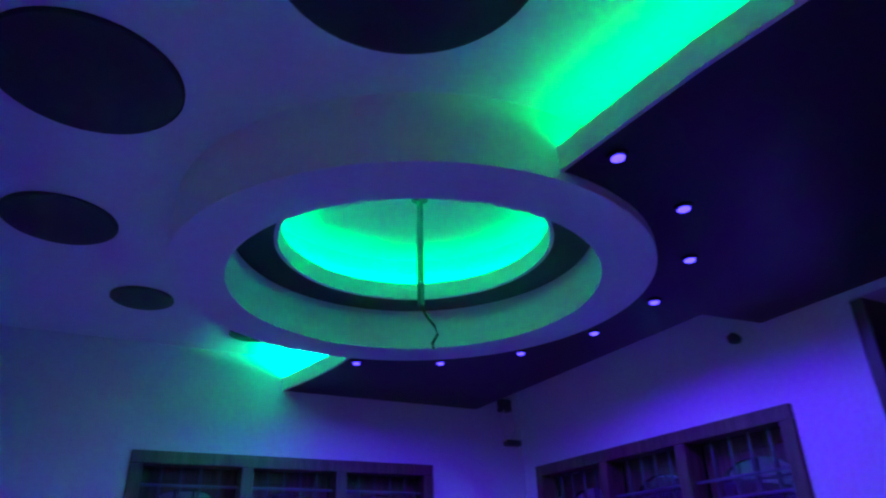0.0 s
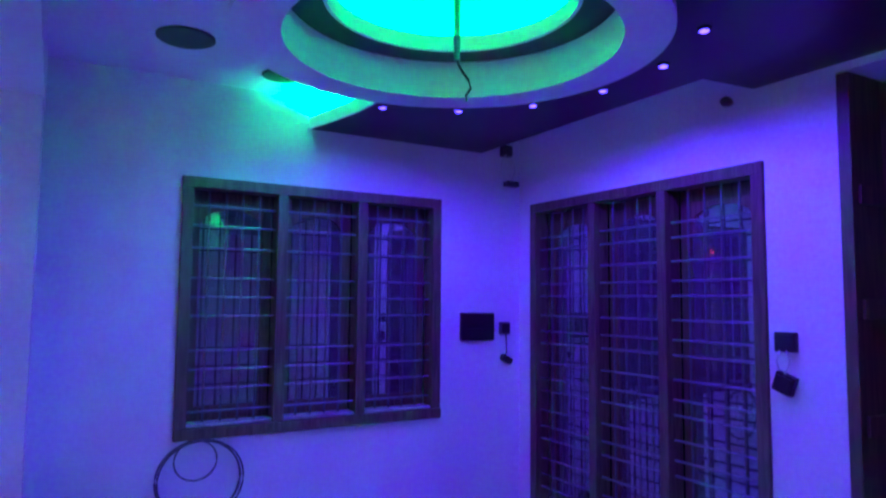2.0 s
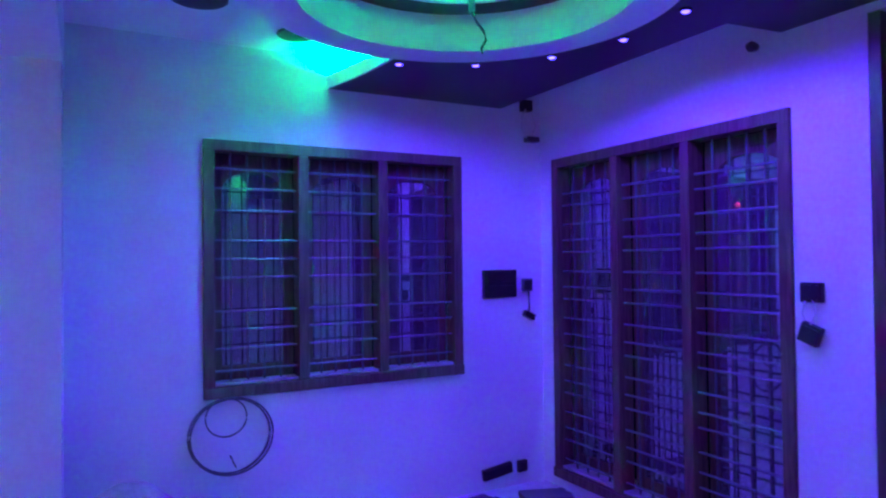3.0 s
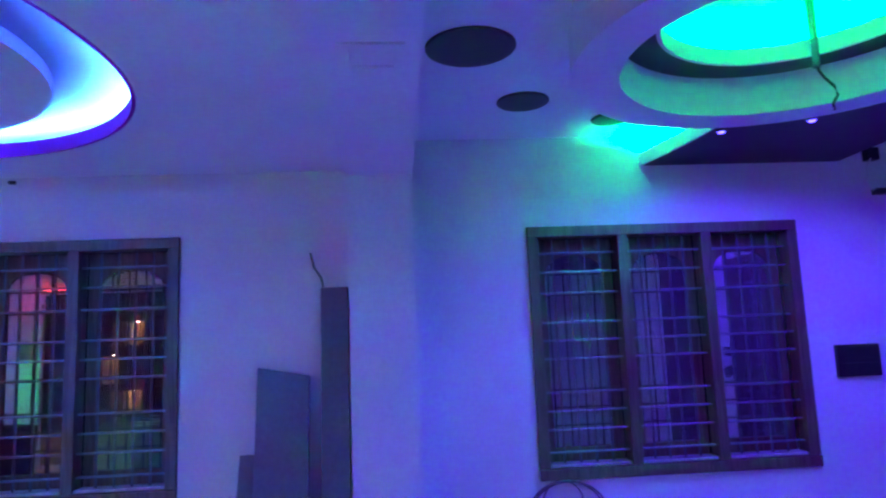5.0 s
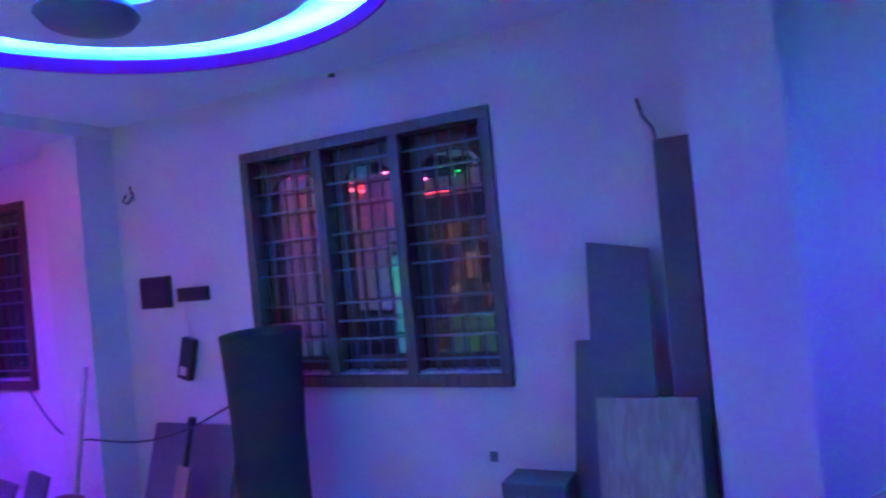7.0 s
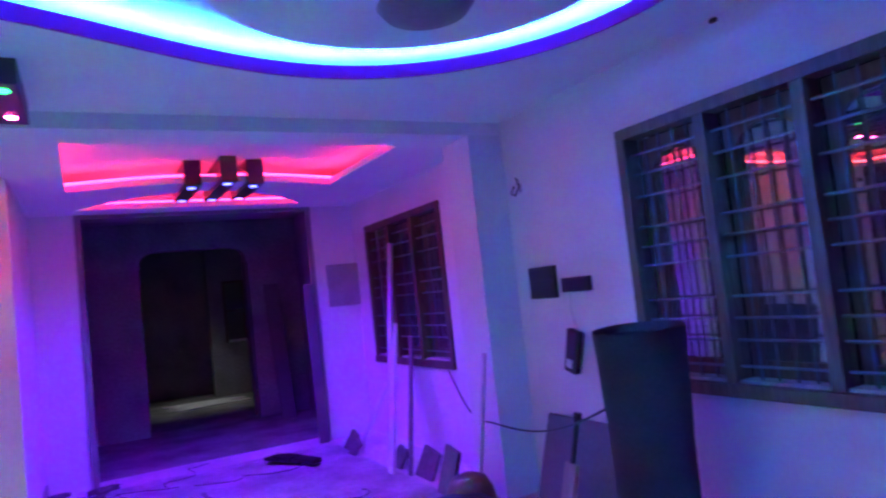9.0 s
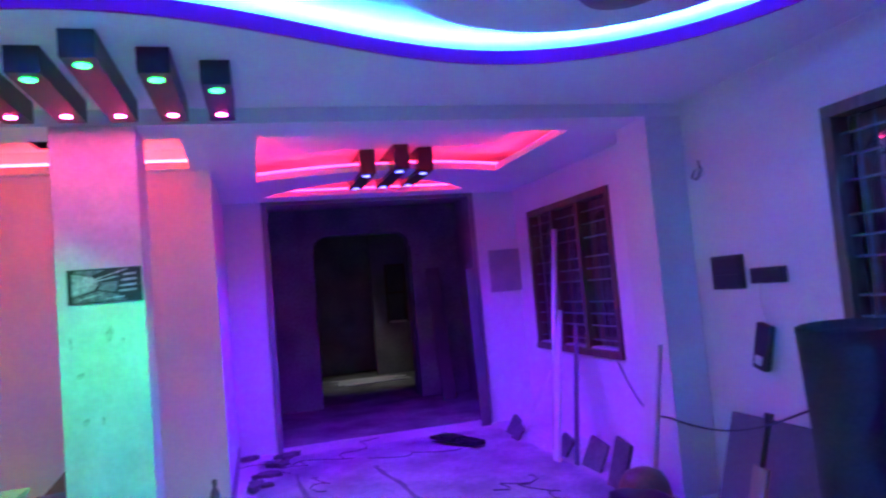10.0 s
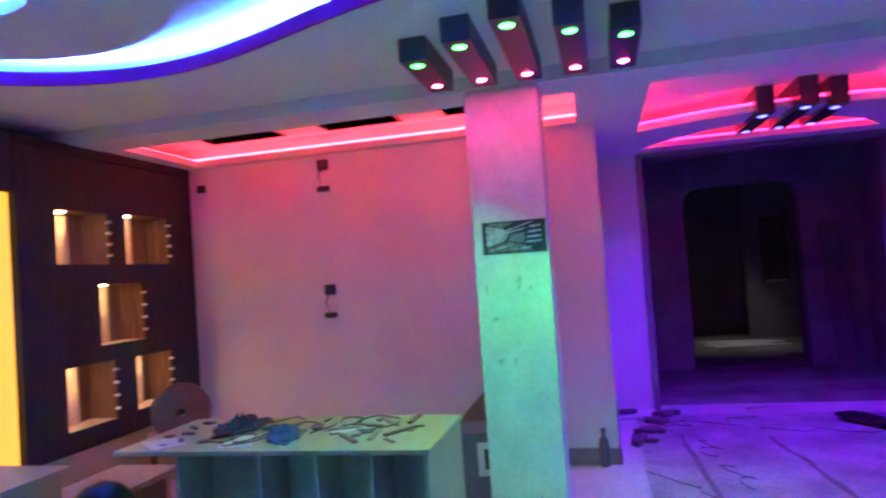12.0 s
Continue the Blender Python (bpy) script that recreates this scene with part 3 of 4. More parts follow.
tagged(new("rear_fill_light", lamp), "unseen fill light added to brighten the rear room floor", "lamp").matrix_basis = pose(-12.1, -1.1, 2.5, 0, 0, 0)
rear_window = thing("window_4", pose(-12.8, -0.5, 0.9), "small dark window with a pale ledge in the rear room", "window")
rear_window["kind"] = "structure"
for nm, d, mt in (("jamb", (-0.06, 0.015, 0, 0.04, 0, 1.05), FRAME), ("jamb", (-0.06, 0.015, 0.34, 0.38, 0, 1.05), FRAME), ("head", (-0.06, 0.015, 0.04, 0.34, 1.01, 1.05), FRAME),
                  ("rail", (-0.05, 0.005, 0.04, 0.34, 0.52, 0.55), FRAME), ("sill", (-0.06, 0.05, 0.04, 0.34, 0, 0.035), PVC), ("pane", (-0.04, -0.034, 0.04, 0.34, 0.035, 1.01), GLASS)):
    box_part(nm, d, mt, rear_window, bevel=0.002 if nm != "pane" else 0)
leaning_x = thing("leaning_strip", pose(-9.3, -0.42, 0, 0, -12, 0), "dark plank leaning on the rear room wall", "plank")
box_part("board", (-0.015, 0.015, -0.09, 0.09, 0, 1.75), BOARD, leaning_x, bevel=0.004)
leaning_y = thing("leaning_strip", pose(-7.45, -0.56, 0, 0, -3, 0), "dark batten leaning on the doorway jamb", "plank")
box_part("board", (-0.012, 0.012, -0.05, 0.05, 0, 1.6), BOARD, leaning_y, bevel=0.004)

# ---- wooden main door in the east wall ----
md = thing("door_4", pose(EAST, -2.16, 0), "dark panelled wooden main door in a deep frame", "door")
md["kind"] = "structure"
box_part("jamb", (0.0, 0.28, -0.05, 0.0, 0, 2.43), DOORWOOD, md, bevel=0.006)
box_part("jamb", (0.0, 0.28, -1.19, -1.14, 0, 2.43), DOORWOOD, md, bevel=0.006)
box_part("leaf", (0.23, 0.27, -1.14, -0.05, 0.01, 2.42), DOORWOOD, md, bevel=0.006)
for k in range(5):
    for y0 in (-1.08, -0.57):
        box_part("panel", (0.205, 0.235, y0, y0 + 0.46, 0.12 + 0.46 * k, 0.5 + 0.46 * k), DOORWOOD, md, bevel=0.012)
for k in range(5):
    box_part("rail", (0.04, 0.24, -0.064, -0.05, 0.05 + 0.46 * k, 0.13 + 0.46 * k), DOORWOOD, md, bevel=0.004)


# ---- switches, sockets and wires ----
PANELGREY = mat("panel_grey", (0.36, 0.34, 0.36), 0.5, 0.15, 6, 50, 0.03)


def fitting(name, m, w, h, d, label, material=PLASTIC, modules=0, cat="socket"):
    """Local x along the wall, -y into the room, z up; origin at the middle of the plate."""
    t = thing(name, m, label, cat)
    box_part("back_box", (-w / 2, w / 2, -d, 0, -h / 2, h / 2), material, t, bevel=min(0.006, d / 3))
    for k in range(modules):
        z = -h / 2 + h * (k + 0.5) / modules
        box_part("module", (-w * 0.42, w * 0.42, -d - 0.006, -d + 0.002, z - h / modules * 0.36, z + h / modules * 0.36), PANELGREY if material == PANELGREY else PLASTIC, t, bevel=0.002)
    return t


def wire(name, pts, r, label, material=PLASTIC, cat="wire"):
    bm = bmesh.new()
    tube(bm, pts, r, 6)
    return tagged(part(name, bm, material, None, smooth=True), label, cat)


def sag(a, b, drop, n=12, bend=0.0):
    a, b = Vector(a), Vector(b)
    return [tuple(a.lerp(b, i / n) - Vector((0, bend * math.sin(math.pi * i / n), drop * math.sin(math.pi * i / n)))) for i in range(n + 1)]


E90 = pose(0, 0, 0, 0, 0, -90)
fitting("switch_board", pose(1.83, 0, 1.323), 0.25, 0.178, 0.03, "black empty switch box in the white wall", modules=2, cat="switch board")
fitting("socket_box", pose(2.045, 0, 1.31), 0.075, 0.085, 0.03, "small grey socket box with a loose plug", GREYPL, 1)
wire("loose_wire", [(2.045, -0.03, 1.27), (2.04, -0.045, 1.22), (2.045, -0.04, 1.16), (2.03, -0.05, 1.13)], 0.005, "short black wire hanging from the socket box")
fitting("plug", pose(2.045, -0.02, 1.11, 0, 25, 0), 0.085, 0.04, 0.035, "black plug dangling on its wire", PLASTIC, 0, "plug")
fitting("socket_box", pose(1.797, 0, 0.118, 0, -8, 0), 0.22, 0.07, 0.03, "dark open socket box low on the wall", PLASTIC, 1)
fitting("socket_box", pose(1.99, 0, 0.125), 0.07, 0.075, 0.03, "small dark socket box low on the wall", PLASTIC, 1)
fitting("socket_box", pose(2.05, 0, 2.5), 0.075, 0.075, 0.05, "black socket box high in the corner", PLASTIC, 0)
wire("loose_wire", [(2.03, -0.05, 2.47), (1.99, -0.06, 2.42), (1.985, -0.06, 2.34), (2.02, -0.06, 2.28), (2.06, -0.06, 2.28), (2.1, -0.06, 2.36), (2.075, -0.05, 2.45)], 0.004, "thin looped wire hanging in the corner", SOCKETW)
fitting("plug", pose(2.07, -0.03, 2.272), 0.1, 0.035, 0.05, "black plug hanging on a looped wire", PLASTIC, 0, "plug")
fitting("socket_box", Matrix.Translation((EAST, -1.92, 1.325)) @ E90, 0.095, 0.085, 0.03, "small dark socket box beside the barred door", PLASTIC, 1)
fitting("plug", Matrix.Translation((EAST - 0.01, -1.918, 1.15)) @ E90 @ pose(0, 0, 0, 0, 20, 0), 0.09, 0.085, 0.035, "dark plug block hanging on two wires", PLASTIC, 1, "plug")
wire("loose_wire", [(EAST - 0.03, -1.93, 1.29), (EAST - 0.04, -1.95, 1.24), (EAST - 0.04, -1.925, 1.19)], 0.004, "thin wire between socket box and plug", SOCKETW)
wire("loose_wire", [(EAST - 0.03, -1.9, 1.29), (EAST - 0.035, -1.885, 1.24), (EAST - 0.03, -1.9, 1.19)], 0.004, "thin wire between socket box and plug", SOCKETW)
knob = thing("wall_sensor", pose(EAST, -1.667, 2.437), "small dark round fitting high on the wall", "sensor")
bm = bmesh.new()
lathe(bm, [(0.016, 0), (0.023, 0.02), (0.025, 0.04), (0.014, 0.06)], n=16)
bmesh.ops.rotate(bm, verts=bm.verts[:], matrix=Matrix.Rotation(radians(-90), 3, "Y"))
part("body", bm, PLASTIC, knob, smooth=True)

fitting("switch_board", pose(-4.256, 0, 1.367), 0.26, 0.2, 0.03, "black two-row switch box in the wall", modules=2, cat="switch board")
fitting("socket_box", pose(-3.932, 0, 1.338), 0.245, 0.087, 0.035, "narrow black socket box in the wall", modules=1)
strip = thing("extension_board", pose(-4.0, -0.02, 0.945, 0, 16, 0), "black extension board hanging askew on its wire", "extension board")
box_part("body", (-0.05, 0.05, -0.045, 0, -0.13, 0.13), PLASTIC, strip, bevel=0.008)
box_part("switch", (-0.025, 0.025, -0.052, -0.044, -0.1, -0.05), SOCKETW, strip, bevel=0.002)
wire("loose_wire", [(-3.98, -0.03, 1.3), (-3.985, -0.04, 1.2), (-3.96, -0.03, 1.07)], 0.004, "thin wire holding the extension board", SOCKETW)
fitting("socket_box", pose(-4.42, 0, 2.0), 0.06, 0.06, 0.02, "small white junction cover", SOCKETW, 0)
wire("loose_wire", [(-4.4, -0.02, 2.02), (-4.37, -0.05, 2.06), (-4.35, -0.05, 2.0), (-4.4, -0.05, 1.95), (-4.46, -0.04, 1.97), (-4.45, -0.02, 2.02)], 0.006, "short dark wire curled out of the wall")
fitting("ceiling_hook", pose(-2.75, -0.03, 2.445), 0.035, 0.02, 0.02, "small dark hook near the ceiling edge", PLASTIC, 0, "hook")
wire("power_cable", sag((-5.5, -0.1, 0.75), (-4.6, -0.3, 0.5), 0.12) + sag((-4.6, -0.3, 0.5), (-3.35, -0.3, 0.76), 0.1)[1:], 0.006, "thin dark cable sagging across the pilaster")
wire("hung_wire", [(-1.19, -0.02, 2.02), (-1.17, -0.03, 1.94), (-1.13, -0.05, 1.88), (-1.12, -0.06, 1.83)], 0.006, "short wire above the leaning board")
fitting("socket_box", pose(-2.03, 0, 0.42), 0.04, 0.05, 0.012, "small dark hole cover in the wall", GREYPL, 0)
panel = fitting("panel_board", Matrix.Translation((WEST, -0.16, 1.56)) @ pose(0, 0, 0, 0, 0, 90), 0.36, 0.44, 0.03, "grey electrical panel cover on the wall", PANELGREY, 2, "panel board")
for z0, z1 in ((2.32, 2.13), (1.345, 1.15)):
    fitting("socket_box", Matrix.Translation((PINK, -5.05, z0)) @ pose(0, 0, 0, 0, 0, 90), 0.08, 0.08, 0.03, "small black socket box on the pink lit wall", PLASTIC, 0)
    wire("loose_wire", [(PINK + 0.03, -5.05, z0 - 0.03), (PINK + 0.04, -5.08, (z0 + z1) / 2), (PINK + 0.03, -5.05, z1)], 0.004, "thin wire hanging from a socket box")
    fitting("plug", Matrix.Translation((PINK + 0.005, -5.05, z1)) @ pose(0, 0, 0, 0, 0, 90), 0.095, 0.04, 0.035, "black plug dangling on its wire", PLASTIC, 0, "plug")
fitting("socket_box", Matrix.Translation((PINK, -6.12, 2.23)) @ pose(0, 0, 0, 0, 0, 90), 0.07, 0.06, 0.03, "small black socket box in the corner", PLASTIC, 0)

# ---- cable coil under the first window ----
coil = thing("cable_coil", pose(0.13, -0.015, 0.765), "black cable coiled and hung below the window", "cable coil")
bm = bmesh.new()
for k, r in enumerate((0.205, 0.2, 0.208)):
    tube(bm, [(0.005 * k + r * 1.02 * math.sin(a), -0.012 * k, -0.2 - r * math.cos(a) * 0.97) for a in (2 * math.pi * i / 40 for i in range(40))], 0.005, closed=True)
part("large_loop", bm, GREYPL, coil, smooth=True)
bm = bmesh.new()
tube(bm, [(-0.02 + 0.105 * math.sin(a), -0.02, -0.1 - 0.1 * math.cos(a)) for a in (2 * math.pi * i / 32 for i in range(32))], 0.0045, closed=True)
part("small_loop", bm, GREYPL, coil, smooth=True)
bm = bmesh.new()
tube(bm, [(0.0, -0.01, -0.3), (0.015, -0.015, -0.34), (0.03, -0.012, -0.37)], 0.004)
part("tail", bm, PLASTIC, coil)


# ---- heap and corner clutter ----
def mound(name, cx, cy, rx, ry, h, label, material, seed):
    bm = bmesh.new()
    n, m = 40, 14
    rings = []
    for j in range(m + 1):
        u = j / m
        row = []
        for i in range(n):
            a = 2 * math.pi * i / n
            x, y = cx + rx * u * math.cos(a), cy + ry * u * math.sin(a)
            z = h * (0.5 + 0.5 * math.cos(math.pi * u)) ** 0.9
            z += 0.05 * h * noise.noise((x * 9 + seed, y * 9, 1)) * (1 - u)
            row.append(bm.verts.new((x, min(y, -0.005), max(0, z))))
        rings.append(row)
    for A, B in zip(rings, rings[1:]):
        for i in range(n):
            bm.faces.new((A[i], A[(i + 1) % n], B[(i + 1) % n], B[i]))
    bmesh.ops.remove_doubles(bm, verts=bm.verts[:], dist=0.0005)
    bmesh.ops.recalc_face_normals(bm, faces=bm.faces[:])
    return tagged(part(name, bm, material, None, smooth=True), label, "heap")


mound("plaster_heap", -0.38, -0.36, 0.62, 0.36, 0.5, "pale dusty heap of plaster against the wall", SAND, 3)
wire("thin_stick", [(-0.29, -0.75, 0.0), (-0.31, -0.6, 0.25), (-0.3, -0.52, 0.42)], 0.007, "thin dark stick stuck in the heap", PLASTIC, "stick")
wire("thin_stick", [(-0.05, -0.62, 0.0), (-0.02, -0.58, 0.15), (-0.03, -0.55, 0.3)], 0.006, "thin dark stick stuck in the heap", PLASTIC, "stick")
for x, y, w, d, h, rz, lb in ((1.45, -0.3, 0.34, 0.2, 0.06, 12, "dark carton lying on the floor in the corner"), (1.95, -0.32, 0.3, 0.2, 0.04, -20, "dark bag lying on the floor in the corner")):
    t = thing("carton", pose(x, y, 0, 0, 0, rz), lb, "carton")
    box_part("body", (-w / 2, w / 2, -d / 2, d / 2, 0, h), BOARD, t, bevel=0.015)
    box_part("flap", (-w / 2, w / 2, -d / 2, -0.01, h, h + 0.008), BOARD, t, bevel=0.002)


# ---- boards, roll and tools along the window wall ----
def leaning(name, x0, x1, y_foot, y_top, z_top, thick, material, label, slant=0.0, cat="board", cut=0.0):
    """A flat board on the floor that leans against the wall."""
    bm = bmesh.new()
    c = [(x0, 0), (x1, 0), (x1 + slant, z_top - cut), (x0 + slant, z_top)]
    lo = []
    for k in (0, 1):
        for x, z in c:
            y = y_foot + (y_top - y_foot) * z / z_top - k * thick
            lo.append(bm.verts.new((x, y, z)))
    for f in ((0, 1, 2, 3), (7, 6, 5, 4), (0, 4, 5, 1), (1, 5, 6, 2), (2, 6, 7, 3), (3, 7, 4, 0)):
        bm.faces.new([lo[i] for i in f])
    bmesh.ops.recalc_face_normals(bm, faces=bm.faces[:])
    bmesh.ops.bevel(bm, geom=bm.edges[:], offset=0.003, segments=1, affect="EDGES")
    return tagged(part(name, bm, material), label, cat)


leaning("leaning_board", -1.135, -0.99, -0.2, -0.02, 1.83, 0.025, BOARD, "tall narrow grey board leaning in the corner", cat="board")
leaning("leaning_board", -1.47, -1.2, -0.3, -0.02, 1.42, 0.02, BOARD, "grey board with a cut top leaning against the wall", slant=0.0, cut=0.05)
leaning("leaning_board", -1.6, -1.46, -0.22, -0.03, 0.98, 0.012, BOARD, "narrow grey offcut leaning beside the boards", slant=0.04)
leaning("plywood_sheet", -1.42, -1.03, -0.42, -0.28, 0.78, 0.03, PLY, "low plywood panel leaning before the grey boards", cat="panel")
bm = bmesh.new()
bx(bm, -1.86, -1.58, -0.35, -0.15, 0, 0.42, 0.006)
t = thing("cement_box", pose(0, 0, 0), "dark open box standing by the wall", "box")
part("body", bm, BOARD, t)
box_part("label", (-1.79, -1.68, -0.353, -0.35, 0.28, 0.36), PAPER, t)

roll = thing("foam_roll", pose(-3.12, -0.36, 0), "dark grey foam sheet rolled up and standing on end", "roll")
bm = bmesh.new()
n, turns, H = 90, 3.2, 1.12
prev = None
for i in range(n + 1):
    a = 2 * math.pi * turns * i / n
    r = 0.135 + 0.075 * i / n
    cur = []
    for z, g in ((0, -0.01), (0.3, -0.02), (0.6, -0.018), (0.85, -0.005), (1.02, 0.003), (H, 0.01)):
        cur.append(bm.verts.new(((r + g) * math.cos(a + 0.6), (r + g) * math.sin(a + 0.6), z + (0.012 * math.sin(a) if z > 1.1 else 0))))
    if prev:
        for k in range(5):
            bm.faces.new((prev[k], cur[k], cur[k + 1], prev[k + 1]))
    prev = cur
bmesh.ops.solidify(bm, geom=bm.faces[:], thickness=0.012)
part("sheet", bm, FOAM, roll, smooth=True)
bm = bmesh.new()
prism(bm, [circle(0, 0, 0.125, 40), circle(0, 0, 0.112, 40)], 0, 1.1)
part("inner_layer", bm, FOAM, roll)

leaning("grey_sheet", -4.32, -3.62, -0.2, -0.03, 0.545, 0.018, BOARD, "low grey sheet leaning against the wall", cat="panel")
bat = thing("wooden_paddle", pose(-3.93, -0.3, 0, -10, 8, 0), "worn wooden paddle with a dark handle leaning on the sheet", "paddle")
bm = bmesh.new()
bx(bm, -0.05, 0.05, -0.015, 0.015, 0, 0.36, 0.012)
part("blade", bm, PLY, bat)
bm = bmesh.new()
lathe(bm, [(0.016, 0.36), (0.016, 0.58), (0.024, 0.6), (0.024, 0.64)], n=14)
part("handle", bm, PLASTIC, bat, "dark wrapped handle")
wire("pvc_pipe", [(-4.66, -0.42, 0), (-4.6, -0.3, 0.95)], 0.018, "white plastic pipe leaning on the pilaster", PVC, "pipe")
wire("pvc_pipe", [(-6.12, -0.42, 0), (-6.52, -0.04, 1.87)], 0.026, "white plastic pipe leaning by the window", PVC, "pipe")
leaning("leaning_strip", -5.82, -5.73, -0.54, -0.12, 1.14, 0.03, PVC, "white plank leaning below the window", slant=-0.62, cat="plank")
# this dark strip is the shadow beside the white plank, built as a board
leaning("leaning_strip", -5.66, -5.6, -0.45, -0.05, 1.0, 0.02, BOARD, "narrow dark strip in place of the white plank's shadow", slant=-0.6, cat="plank")
leaning("leaning_strip", -6.95, -6.87, -0.36, -0.05, 0.55, 0.02, PVC, "short pale plank leaning against the wall", slant=0.01, cat="plank")
for x, w, h, yf in ((-5.62, 0.28, 0.2, -0.4), (-5.02, 0.2, 0.32, -0.52), (-6.08, 0.22, 0.14, -0.42), (-7.0, 0.2, 0.16, -0.5), (-6.75, 0.16, 0.12, -0.55)):
    leaning("stone_offcut", x, x + w, yf, yf + 0.12, h, 0.03, STONE, "dark stone offcut stood on the floor near the wall", slant=-0.03, cat="stone slab", cut=0.03)
pot = thing("brown_bucket", pose(-4.62, -0.5, 0), "brown rounded bucket upside down on the floor", "bucket")
bm = bmesh.new()
lathe(bm, [(0.16, 0), (0.165, 0.03), (0.15, 0.12), (0.11, 0.19), (0.05, 0.215), (0.01, 0.22)], n=28)
part("body", bm, BROWNPL, pot, smooth=True)
bm = bmesh.new()
lathe(bm, [(0.175, 0.0), (0.175, 0.02)], n=28)
part("brim", bm, BROWNPL, pot)
t = thing("dark_sack", pose(-4.35, -0.62, 0), "dark flat sack lying on the floor by the pilaster", "sack")
bm = bmesh.new()
bx(bm, -0.28, 0.28, -0.14, 0.14, 0, 0.13, 0.05)
part("body", bm, PLASTIC, t, smooth=True)

# ---- floor cover and rubbish in the west bay ----
bm = bmesh.new()
nx, ny = 46, 30
grid = [[None] * (ny + 1) for _ in range(nx + 1)]
for i in range(nx + 1):
    for j in range(ny + 1):
        x, y = -7.3 + 3.2 * i / nx, -2.8 + 2.3 * j / ny
        x += 0.12 * noise.noise((y * 1.3, 4, i * 0.02))
        z = 0.006 + 0.02 * max(0, noise.noise((x * 3.1, y * 3.1, 2))) + 0.014 * abs(noise.noise((x * 7, y * 4, 7)))
        grid[i][j] = bm.verts.new((x, y, z))
for i in range(nx):
    for j in range(ny):
        bm.faces.new((grid[i][j], grid[i + 1][j], grid[i + 1][j + 1], grid[i][j + 1]))
bmesh.ops.solidify(bm, geom=bm.faces[:], thickness=0.003)
bmesh.ops.recalc_face_normals(bm, faces=bm.faces[:])
tagged(part("floor_sheet", bm, SHEET, None, smooth=True), "creased pale protective sheet spread over the floor", "floor sheet")
sheet_height = lambda x, y: 0.006 + 0.02 * max(0, noise.noise((x * 3.1, y * 3.1, 2))) + 0.014 * abs(noise.noise((x * 7, y * 4, 7)))
for ya, yb, xa, xb in ((-1.86, -1.66, -6.5, -4.6), (-2.5, -2.4, -6.6, -4.8)):
    bm = bmesh.new()
    rows_of = []
    for i in range(41):
        x = xa + (xb - xa) * i / 40
        y = ya + (yb - ya) * i / 40 + 0.02 * noise.noise((x * 2, ya, 3))
        w = 0.02 + 0.012 * noise.noise((x * 4, ya, 9))
        rows_of.append([bm.verts.new((x, y + k * w, sheet_height(x, y + k * w) + 0.004)) for k in (-1, 0, 1)])
    for A, B in zip(rows_of, rows_of[1:]):
        for k in (0, 1):
            bm.faces.new((A[k], B[k], B[k + 1], A[k + 1]))
    bmesh.ops.solidify(bm, geom=bm.faces[:], thickness=0.003)
    bmesh.ops.recalc_face_normals(bm, faces=bm.faces[:])
    tagged(part("sheet_seam", bm, SEAM, None, smooth=True), "dark dusty taped seam along the floor sheet", "floor seam", "seams of the floor sheet")
random.seed(4)
for k in range(9):
    x, y = random.uniform(-7.3, -4.9), random.uniform(-2.7, -0.7)
    a, L = random.uniform(0, 6.3), random.uniform(0.3, 0.9)
    pts = [(x + L * (i / 9 - 0.5) * math.cos(a) + 0.07 * math.sin(i * 1.3 + k), y + L * (i / 9 - 0.5) * math.sin(a) + 0.07 * math.cos(i * 1.1 + k), 0.045) for i in range(10)]
    wire("floor_cable", pts, 0.004, "thin grey cable trailing over the floor sheet", GREYPL, "cable")
for k in range(14):
    x, y = random.choice(((random.uniform(-7.3, -6.3), -2.88 + random.uniform(0, 0.2)), (random.uniform(-7.45, -7.0), random.uniform(-2.9, -2.5))))
    t = thing("rubble_piece", pose(x, y, 0.03, 0, 0, random.uniform(0, 180)), "small dark piece of rubble on the floor", "rubble", "rubble on the floor")
    w, d, h = random.uniform(0.04, 0.13), random.uniform(0.02, 0.06), random.uniform(0.005, 0.02)
    bm = bmesh.new()
    prism(bm, [[(-w, -d * 0.7), (w * 0.3, -d), (w, -d * 0.2), (w * 0.6, d), (-w * 0.5, d * 0.8)]], -0.025, h)
    part("piece", bm, STONE, t)
t = thing("black_mat", pose(-6.8, -1.05, 0.035, 0, 0, 20), "crumpled black plastic lying on the floor sheet", "plastic sheet")
bm = bmesh.new()
for k in range(4):
    bx(bm, -0.32 + 0.12 * k, -0.12 + 0.14 * k, -0.1 + 0.02 * k, 0.08, 0, 0.03 + 0.012 * (k % 2), 0.012)
part("body", bm, PLASTIC, t)

